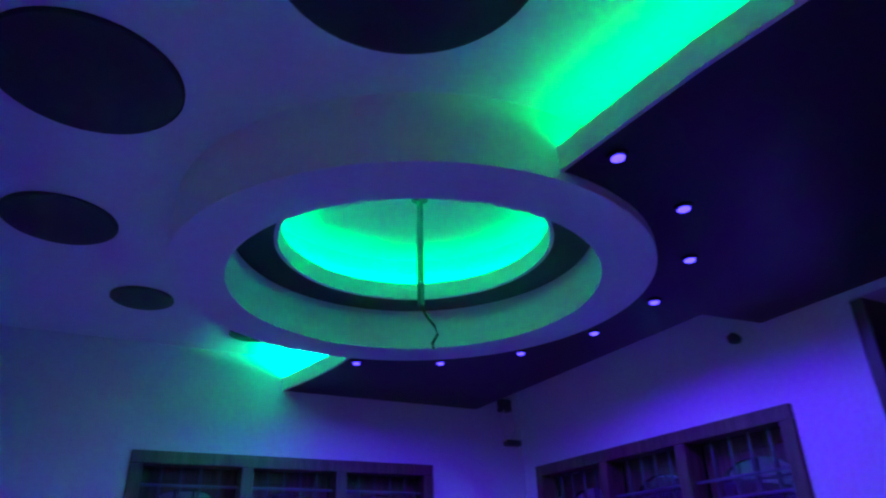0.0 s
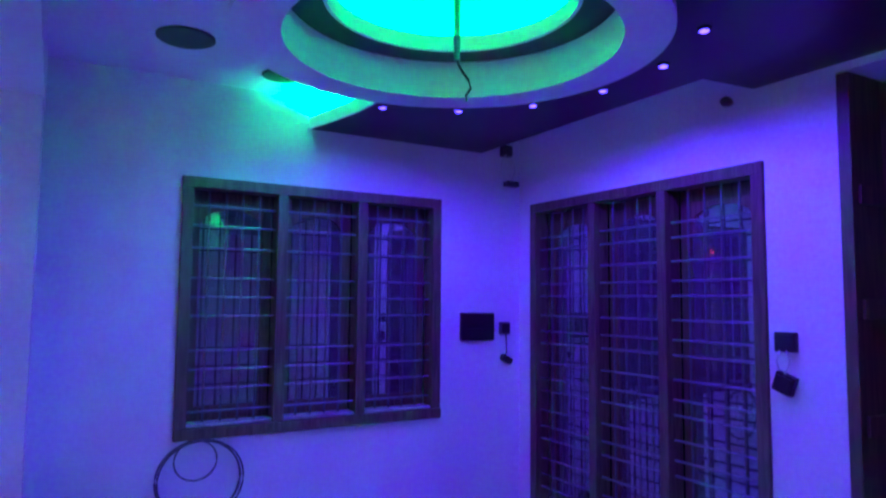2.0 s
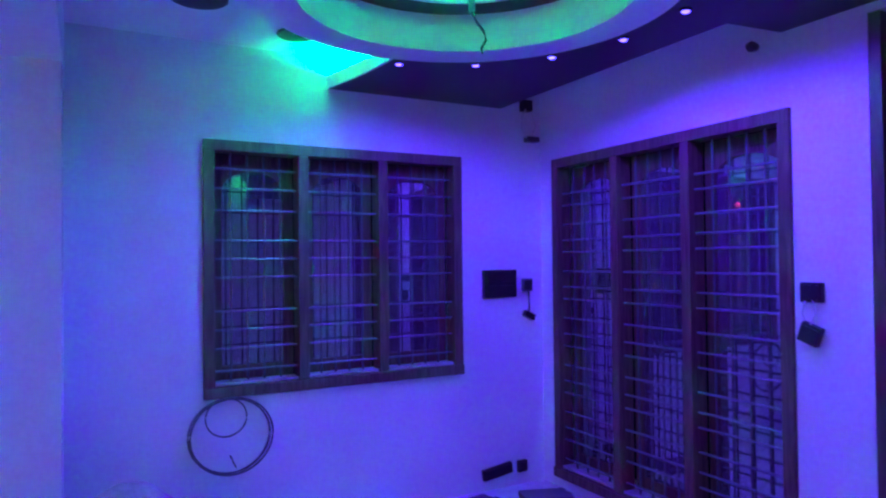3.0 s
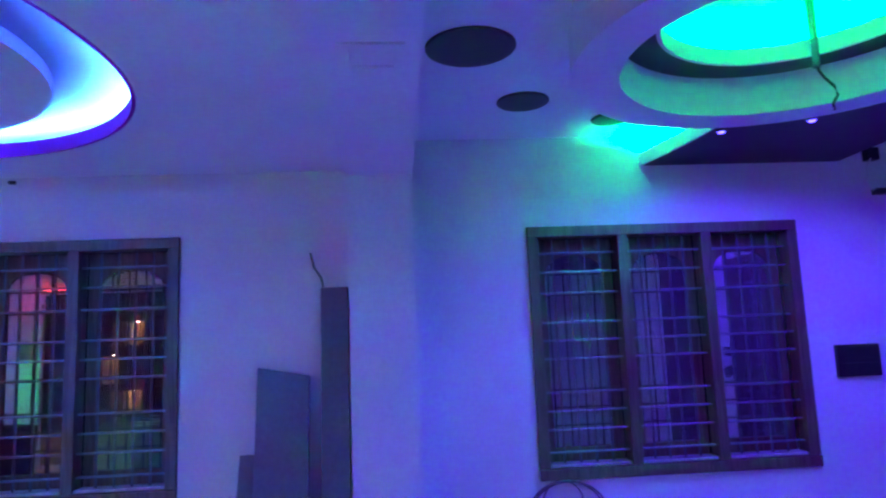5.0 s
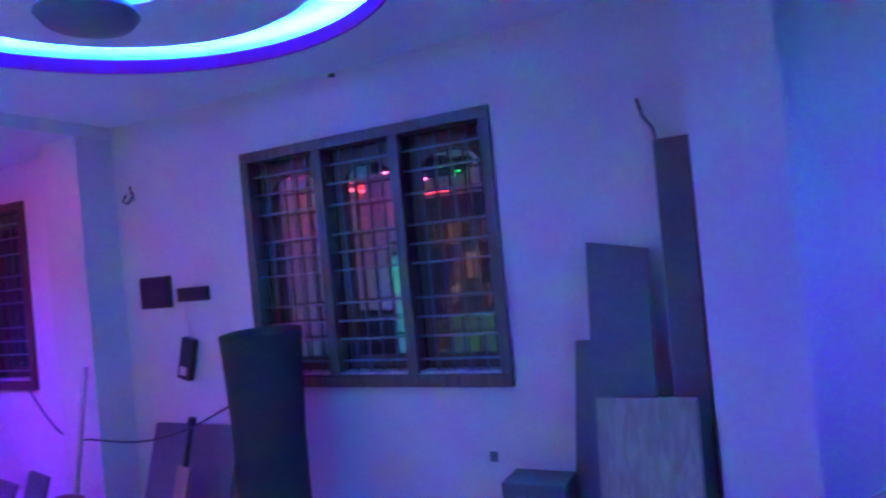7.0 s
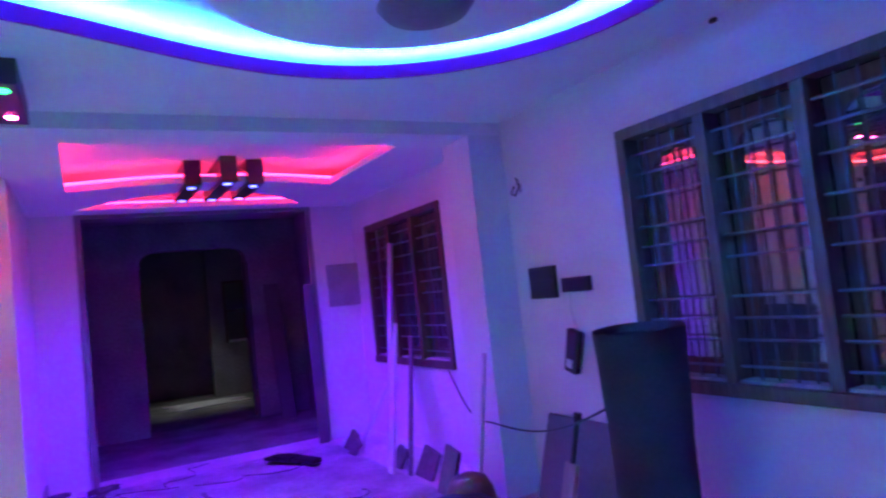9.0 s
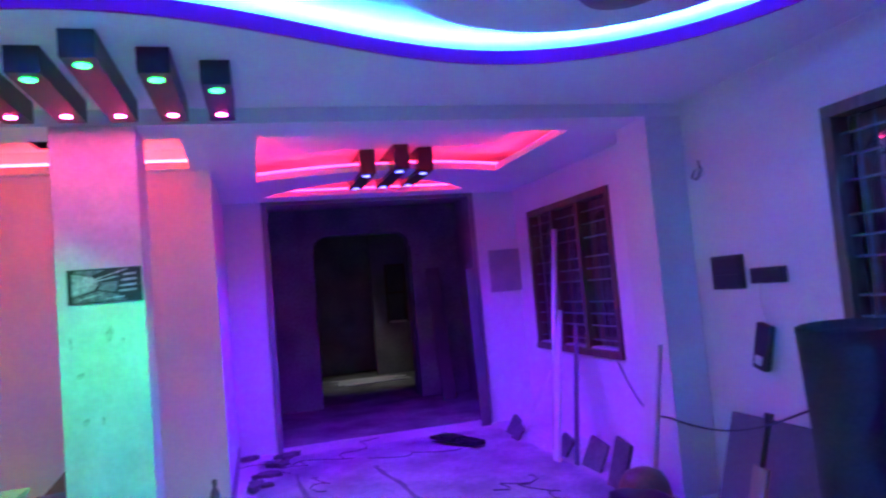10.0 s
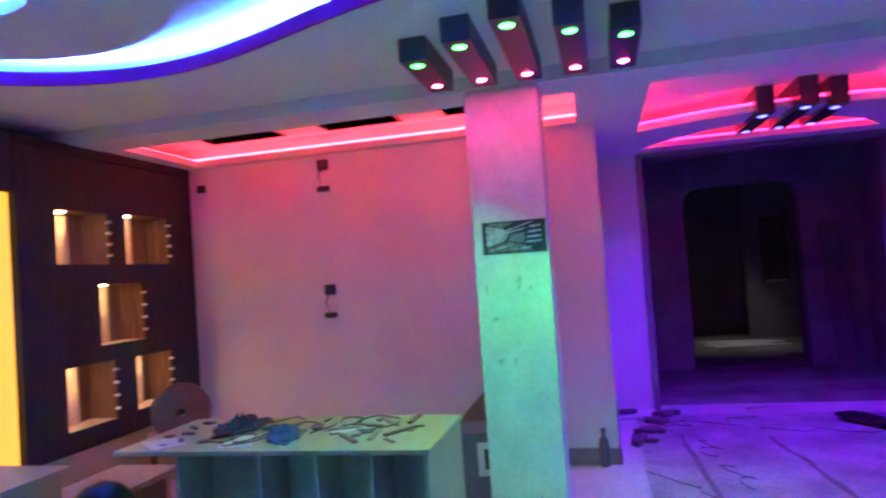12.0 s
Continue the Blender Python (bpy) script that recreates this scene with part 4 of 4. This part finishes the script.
# ---- poster on the column ----
poster = thing("poster", pose(-4.57, -3.43, 1.58, 0, 0, 90), "small black and white printed notice pasted on the column", "poster")
box_part("sheet", (-0.172, 0.172, -0.004, -0.001, -0.087, 0.087), INK, poster)
prints = [
    ("print_patch", PRINTGREY, ((-0.15, -0.05), (-0.05, -0.02), (-0.03, 0.015), (-0.06, 0.05), (-0.15, 0.065))),
    ("print_patch", PRINTDARK, ((-0.15, -0.078), (0.1, -0.078), (0.05, -0.045), (-0.03, -0.025), (-0.15, -0.055))),
    ("print_patch", PRINTDARK, ((-0.03, -0.02), (0.05, -0.035), (0.06, 0.02), (-0.02, 0.016))),
    ("print_patch", PRINTDARK, ((-0.14, 0.068), (-0.06, 0.053), (0.0, 0.078), (-0.13, 0.08))),
    ("print_bar", PRINTGREY, ((-0.05, 0.035), (-0.045, 0.03), (0.11, 0.076), (0.1, 0.08))),
    ("print_bar", PRINTGREY, ((-0.04, 0.027), (-0.035, 0.022), (0.06, 0.04), (0.06, 0.046))),
    ("print_bar", PRINTGREY, ((-0.12, -0.068), (-0.02, -0.045), (-0.02, -0.04), (-0.12, -0.06))),
    ("print_bar", PRINTGREY, ((0.0, -0.07), (0.09, -0.062), (0.09, -0.056), (0.0, -0.063)))]
for k, z in enumerate((0.045, 0.018, -0.01, -0.036)):
    prints.append(("print_bar", PRINTGREY, ((0.08 - 0.006 * k, z), (0.145, z + 0.004), (0.145, z + 0.014), (0.085 - 0.006 * k, z + 0.009))))
for i, (nm, ink, pts) in enumerate(prints):
    bm = bmesh.new()
    prism(bm, [[(x, z) for x, z in pts]], 0.0, 0.0008 + 0.0001 * i)
    bmesh.ops.rotate(bm, verts=bm.verts[:], matrix=Matrix.Rotation(radians(90), 3, "X"))
    bmesh.ops.translate(bm, verts=bm.verts[:], vec=(0, -0.004, 0))
    part(nm, bm, ink, poster)

# ---- dirty scuffs on the column below the notice ----
random.seed(21)
for k in range(6):
    y, z = -3.45 + random.uniform(-0.15, 0.15), random.choice((1.38, 1.3, 1.2, 0.9)) + random.uniform(-0.06, 0.06)
    w, h, sk = random.uniform(0.006, 0.016), random.uniform(0.015, 0.05), random.uniform(-0.015, 0.015)
    t = thing("scuff_mark", pose(-4.57, y, z, 0, 0, 90), "small grey scuff mark on the column plaster", "scuff mark", "scuffs on the column")
    bm = bmesh.new()
    prism(bm, [[(-w, -h), (w * 0.4, -h * 0.8), (w + sk, h * 0.1), (w * 0.6 + sk, h), (-w * 0.5 + sk, h * 0.7), (-w * 1.2, h * 0.1)]], 0.0006, 0.0016)
    bmesh.ops.rotate(bm, verts=bm.verts[:], matrix=Matrix.Rotation(radians(90), 3, "X"))
    part("mark", bm, SCUFF, t)

# ---- dark niche unit on the south wall ----
UY = -6.25
unit = thing("niche_unit", pose(0, UY, 0), "dark veneered wall unit with five warm lit niches", "wall unit")
niches = [(-4.9, -4.43, 1.63, 1.975), (-5.545, -5.045, 1.63, 1.985), (-5.225, -4.77, 1.09, 1.495), (-4.905, -4.46, 0.588, 0.985), (-5.5, -5.09, 0.6, 0.975)]
bm = bmesh.new()
prism(bm, [[(-5.84, 0.46), (-4.15, 0.46), (-4.15, 2.33), (-5.84, 2.33)]] + [[(a, c), (b, c), (b, d), (a, d)] for a, b, c, d in niches], 0.0, 0.02)
bmesh.ops.rotate(bm, verts=bm.verts[:], matrix=Matrix.Rotation(radians(90), 3, "X"))
bmesh.ops.translate(bm, verts=bm.verts[:], vec=(0, 0.02, 0))
part("front_panel", bm, DARKVEN, unit)
box_part("top_panel", (-5.84, -4.15, -0.3, 0.02, 2.335, 2.4), DARKVEN, unit)
box_part("base_panel", (-5.84, -4.15, -0.3, 0.015, 0.0, 0.455), CREAM, unit)
for a, b, c, d in niches:
    bm = bmesh.new()
    e = 0.012
    bx(bm, a - e, b + e, -0.2 - e, -0.2, c - e, d + e)
    bx(bm, a - e, a, -0.2, 0.0, c - e, d + e)
    bx(bm, b, b + e, -0.2, 0.0, c - e, d + e)
    bx(bm, a, b, -0.2, 0.0, d, d + e)
    liner = part("niche_liner", bm, WARMWOOD, unit, "warm wood veneer lining")
    # niche bottom is paler than the wood liner
    box_part("niche_floor", (a, b, -0.2, 0.0, c - e, c), NICHE, liner, "pale niche floor")
    bm = bmesh.new()
    lathe(bm, [(0.03, d - 0.006), (0.03, d - 0.001)], cx=b - 0.14, cy=-0.08, n=16)
    part("niche_lamp", bm, WARM, liner, "small warm round lamp")
    bm = bmesh.new()
    prism(bm, [[(b - 0.34 + 0.17 * k / 10, -0.199 + 0.05 * math.sin(math.pi * k / 10)) for k in range(11)][::-1]], c + 0.001, d - 0.012)
    part("niche_inset", bm, NICHE, liner, "pale curved upright inset", smooth=False)
    for k in range(4):
        bm = bmesh.new()
        bx(bm, a - 0.004, a + 0.02, 0.0, 0.03, c + (d - c) * (0.15 + 0.22 * k), c + (d - c) * (0.15 + 0.22 * k) + 0.016, 0.003)
        part("bracket", bm, SOCKETW, liner)
for x in (-5.84, -4.17):
    box_part("side_panel", (x, x + 0.02, -0.33, -0.001, 0.46, 2.33), DARKVEN, unit)
lit = thing("backlit_panel", pose(0, UY, 0), "tall glowing yellow onyx panel beside the niche unit", "light panel")
box_part("diffuser", (-4.14, -3.72, -0.05, -0.02, 0.47, 2.05), YELLOW, lit)
box_part("frame", (-3.72, -3.66, -0.06, 0.02, 0.0, 2.4), DARKVEN, lit, bevel=0.004)
box_part("frame", (-4.14, -3.72, -0.06, 0.02, 2.05, 2.4), DARKVEN, lit, bevel=0.004)
box_part("frame", (-4.14, -3.72, -0.06, 0.02, 0.0, 0.47), CREAM, lit, bevel=0.004)

# ---- open shelf unit with clutter ----
SX0, SX1, SY0, SY1, SZ = -4.2, -3.58, -4.86, -3.71, 0.72
shelf = thing("shelf_unit", pose(0, 0, 0), "low cream shelf unit with open pigeonholes facing the hall", "shelf unit")
box_part("top", (SX0 - 0.01, SX1 + 0.015, SY0 - 0.3, SY1 + 0.012, SZ - 0.022, SZ), CREAM, shelf, bevel=0.003)
box_part("back", (SX0, SX0 + 0.015, SY0, SY1, 0, SZ - 0.022), CREAM, shelf)
box_part("bottom", (SX0 + 0.015, SX1, SY0, SY1, 0.05, 0.07), CREAM, shelf)
ys = [SY0, -4.47, -4.21, -3.965, SY1]
for k, y in enumerate(ys):
    box_part("divider", (SX0 + 0.015, SX1, y - (0.02 if k == 4 else 0.0), y + (0.0 if k == 4 else 0.02), 0.07, SZ - 0.022), PLY if k == 0 else CREAM if k == 4 else GREENSTEEL, shelf, bevel=0.002)
for k in range(4):
    box_part("inner_back", (SX1 - 0.26, SX1 - 0.25, ys[k] + 0.021, ys[k + 1] - 0.021, 0.07, SZ - 0.022), GREENSTEEL, shelf)
random.seed(9)
for k in range(13):
    x, y = random.uniform(SX0 + 0.1, SX1 - 0.1), random.uniform(SY0 + 0.1, SY1 - 0.1)
    a, r = random.uniform(0, 6.3), random.uniform(0.05, 0.13)
    wire("cable_scrap", [(x + r * (1 + 0.2 * math.sin(3 * q)) * math.cos(q + a), y + r * 0.8 * math.sin(q + a), SZ + 0.008 + 0.012 * (q / 6)) for q in (0.45 * i for i in range(11 + k % 5))], 0.0035,
         "scrap of cable curled on the shelf unit", random.choice((PLASTIC, GREYPL, BROWNPL, BOARD)), "cable scrap")
for k in range(34):
    x, y = random.uniform(SX0 + 0.06, SX1 - 0.06), random.uniform(SY0 - 0.2, SY1 - 0.1)
    w, d, h = random.uniform(0.012, 0.045), random.uniform(0.008, 0.025), random.uniform(0.004, 0.016)
    t = thing("loose_part", pose(x, y, SZ, 0, 0, random.uniform(0, 180)), "small loose fitting lying on the shelf unit", "fitting", "clutter on the shelf unit")
    box_part("body", (-w, w, -d, d, 0, h), random.choice((PLASTIC, STONE, GREYPL, BROWNPL, BOARD)), t, bevel=0.004)
for k in range(7):
    x, y, rz = SX0 + 0.1 + 0.06 * k, SY1 - 0.2 - 0.1 * (k % 4), 37 * k
    t = thing("wood_offcut", pose(x, y, SZ, 0, 0, rz), "thin wood offcut lying on the shelf unit", "offcut", "offcuts on the shelf unit")
    box_part("body", (-0.09, 0.09, -0.012, 0.012, 0.0, 0.012), PLY if k % 2 else BROWNPL, t, bevel=0.002)
for x, y, rz in ((-3.72, -4.62, 12), (-3.95, -4.2, -30), (-3.7, -5.0, 50)):
    t = thing("paper_sheet", pose(x, y, SZ, 0, 0, rz), "white sheet of paper lying on the shelf unit", "paper")
    box_part("sheet", (-0.1, 0.1, -0.07, 0.07, 0.0005, 0.003), PAPER, t)


def crumple(t, rx, ry, h, seed, material):
    """A crumpled bag: a flat lump with sharp folds."""
    bm = bmesh.new()
    bmesh.ops.create_icosphere(bm, subdivisions=4, radius=1)
    for v in bm.verts:
        p = v.co.copy()
        k = 1 + 0.45 * noise.noise(p * 2.2 + Vector((seed, 0, 0)))
        fold = abs(noise.noise(Vector((p.x * 4, p.y * 7, seed)))) + 0.5 * abs(noise.noise(Vector((p.x * 11, p.y * 5, seed + 4))))
        v.co = Vector((p.x * rx * k, p.y * ry * k, max(0.0, p.z) * h * (0.35 + 1.7 * fold) + 0.001))
    part("body", bm, material, t)


t = thing("blue_bag", pose(-3.8, -4.45, SZ, 0, 0, 25), "crumpled blue plastic bag on the shelf unit", "bag")
crumple(t, 0.15, 0.075, 0.04, 3, BLUECL)
t = thing("grey_bag", pose(-3.95, -4.75, SZ, 0, 0, -15), "crumpled dark grey bag on the shelf unit", "bag")
crumple(t, 0.17, 0.08, 0.05, 11, PLASTIC)

# low cabinet, stool, chair, loudspeaker-like carton
low = thing("low_cabinet", pose(0, 0, 0), "low white cabinet before the niche unit", "cabinet")
box_part("top", (-3.36, -2.5, -6.1, -5.19, 0.7, 0.72), CREAM, low, bevel=0.003)
box_part("body", (-3.33, -2.5, -6.1, -5.22, 0, 0.7), CREAM, low, bevel=0.003)
stool = thing("plank_bench", pose(0, 0, 0), "rough wooden plank bench between cabinet and shelf", "bench")
box_part("plank", (-4.3, -3.6, -5.75, -5.35, 0.42, 0.45), PLY, stool, bevel=0.004)
for x in (-4.25, -3.69):
    box_part("leg", (x, x + 0.04, -5.72, -5.38, 0, 0.42), PLY, stool, bevel=0.003)
chair = thing("plastic_chair", pose(-5.05, -5.86, 0, 0, 0, 125), "brown plastic chair with a rounded back", "chair")
bm = bmesh.new()
prism(bm, [[(-0.21, -0.2), (0.21, -0.2), (0.23, 0.2), (-0.23, 0.2)]], 0.42, 0.445)
part("seat", bm, BROWNPL, chair)
bm = bmesh.new()
for i in range(24):
    for j in range(6):
        q = []
        for di, dj in ((0, 0), (1, 0), (1, 1), (0, 1)):
            ang, rad = 2 * math.pi * (i + di) / 24, 0.175 * (0.15 + 0.85 * (j + dj) / 6)
            x, z = rad * math.cos(ang), 0.62 + rad * math.sin(ang)
            q.append(bm.verts.new((x, -0.2 + 1.6 * x * x, z)))
        bm.faces.new(q)
bmesh.ops.remove_doubles(bm, verts=bm.verts[:], dist=0.0005)
bmesh.ops.solidify(bm, geom=bm.faces[:], thickness=0.012)
bmesh.ops.recalc_face_normals(bm, faces=bm.faces[:])
part("backrest", bm, BROWNPL, chair, smooth=True)
bm = bmesh.new()
tube(bm, [(0.18 * math.cos(q), -0.2 + 1.6 * (0.18 * math.cos(q)) ** 2, 0.62 + 0.18 * math.sin(q)) for q in (math.pi * i / 18 for i in range(36))], 0.013, 8, True)
part("rim", bm, BROWNPL, chair, smooth=True)
for x in (-0.2, 0.17):
    for y in (-0.19, 0.16):
        box_part("leg", (x, x + 0.03, y, y + 0.03, 0, 0.42), BROWNPL, chair, bevel=0.004)
carton = thing("printed_carton", pose(-5.14, -3.79, 0, 0, 0, 8), "dark printed carton standing on the floor by the column", "carton")
box_part("body", (-0.16, 0.16, -0.18, 0.18, 0, 0.44), BOARD, carton, bevel=0.006)
box_part("label", (0.16, 0.163, -0.03, 0.1, 0.18, 0.38), PAPER, carton)
box_part("print_bar", (0.163, 0.165, 0.01, 0.06, 0.22, 0.34), INK, carton)
leaning2 = thing("leaning_sheet", pose(-5.6, -3.95, 0, 0, -14, 0), "dark triangular sheet offcut leaning on the wall", "sheet")
bm = bmesh.new()
prism(bm, [[(-0.45, 0), (0.3, 0), (0.3, 0.66), (0.2, 0.7)]], 0, 0.015)
bmesh.ops.rotate(bm, verts=bm.verts[:], matrix=Matrix.Rotation(radians(90), 3, "X"))
bmesh.ops.rotate(bm, verts=bm.verts[:], matrix=Matrix.Rotation(radians(90), 3, "Z"))
part("sheet", bm, BROWNPL, leaning2)
bottle = thing("dark_bottle", pose(-5.8, -3.07, 0), "dark bottle standing on the floor against the wall corner", "bottle")
bm = bmesh.new()
lathe(bm, [(0.03, 0), (0.034, 0.01), (0.034, 0.15), (0.03, 0.17), (0.014, 0.205), (0.014, 0.23), (0.017, 0.235), (0.017, 0.26)], n=18)
part("body", bm, BOARD, bottle, smooth=True)
# faint access panel in the beam ceiling
bm = bmesh.new()
for d in ((-0.88, -0.845, -1.82, -1.62), (-0.715, -0.68, -1.82, -1.62), (-0.845, -0.715, -1.82, -1.785), (-0.845, -0.715, -1.655, -1.62)):
    bx(bm, *d, 2.376, 2.386, 0.002)
tagged(part("access_panel", bm, CEIL), "faint square frame of an access panel under the white beam", "access panel")

bag = thing("standing_bag", pose(-3.62, -5.28, 0), "dark filled bag standing between bench and cabinet", "bag")
bm = bmesh.new()
lathe(bm, [(0.13, 0), (0.16, 0.05), (0.17, 0.15), (0.16, 0.25), (0.15, 0.35), (0.13, 0.44), (0.1, 0.52), (0.06, 0.56), (0.01, 0.58)], n=24)
for v in bm.verts:
    v.co += 0.06 * Vector((noise.noise(v.co * 8), noise.noise(v.co * 8 + Vector((3, 0, 0))), 0))
part("body", bm, PLASTIC, bag, smooth=True)
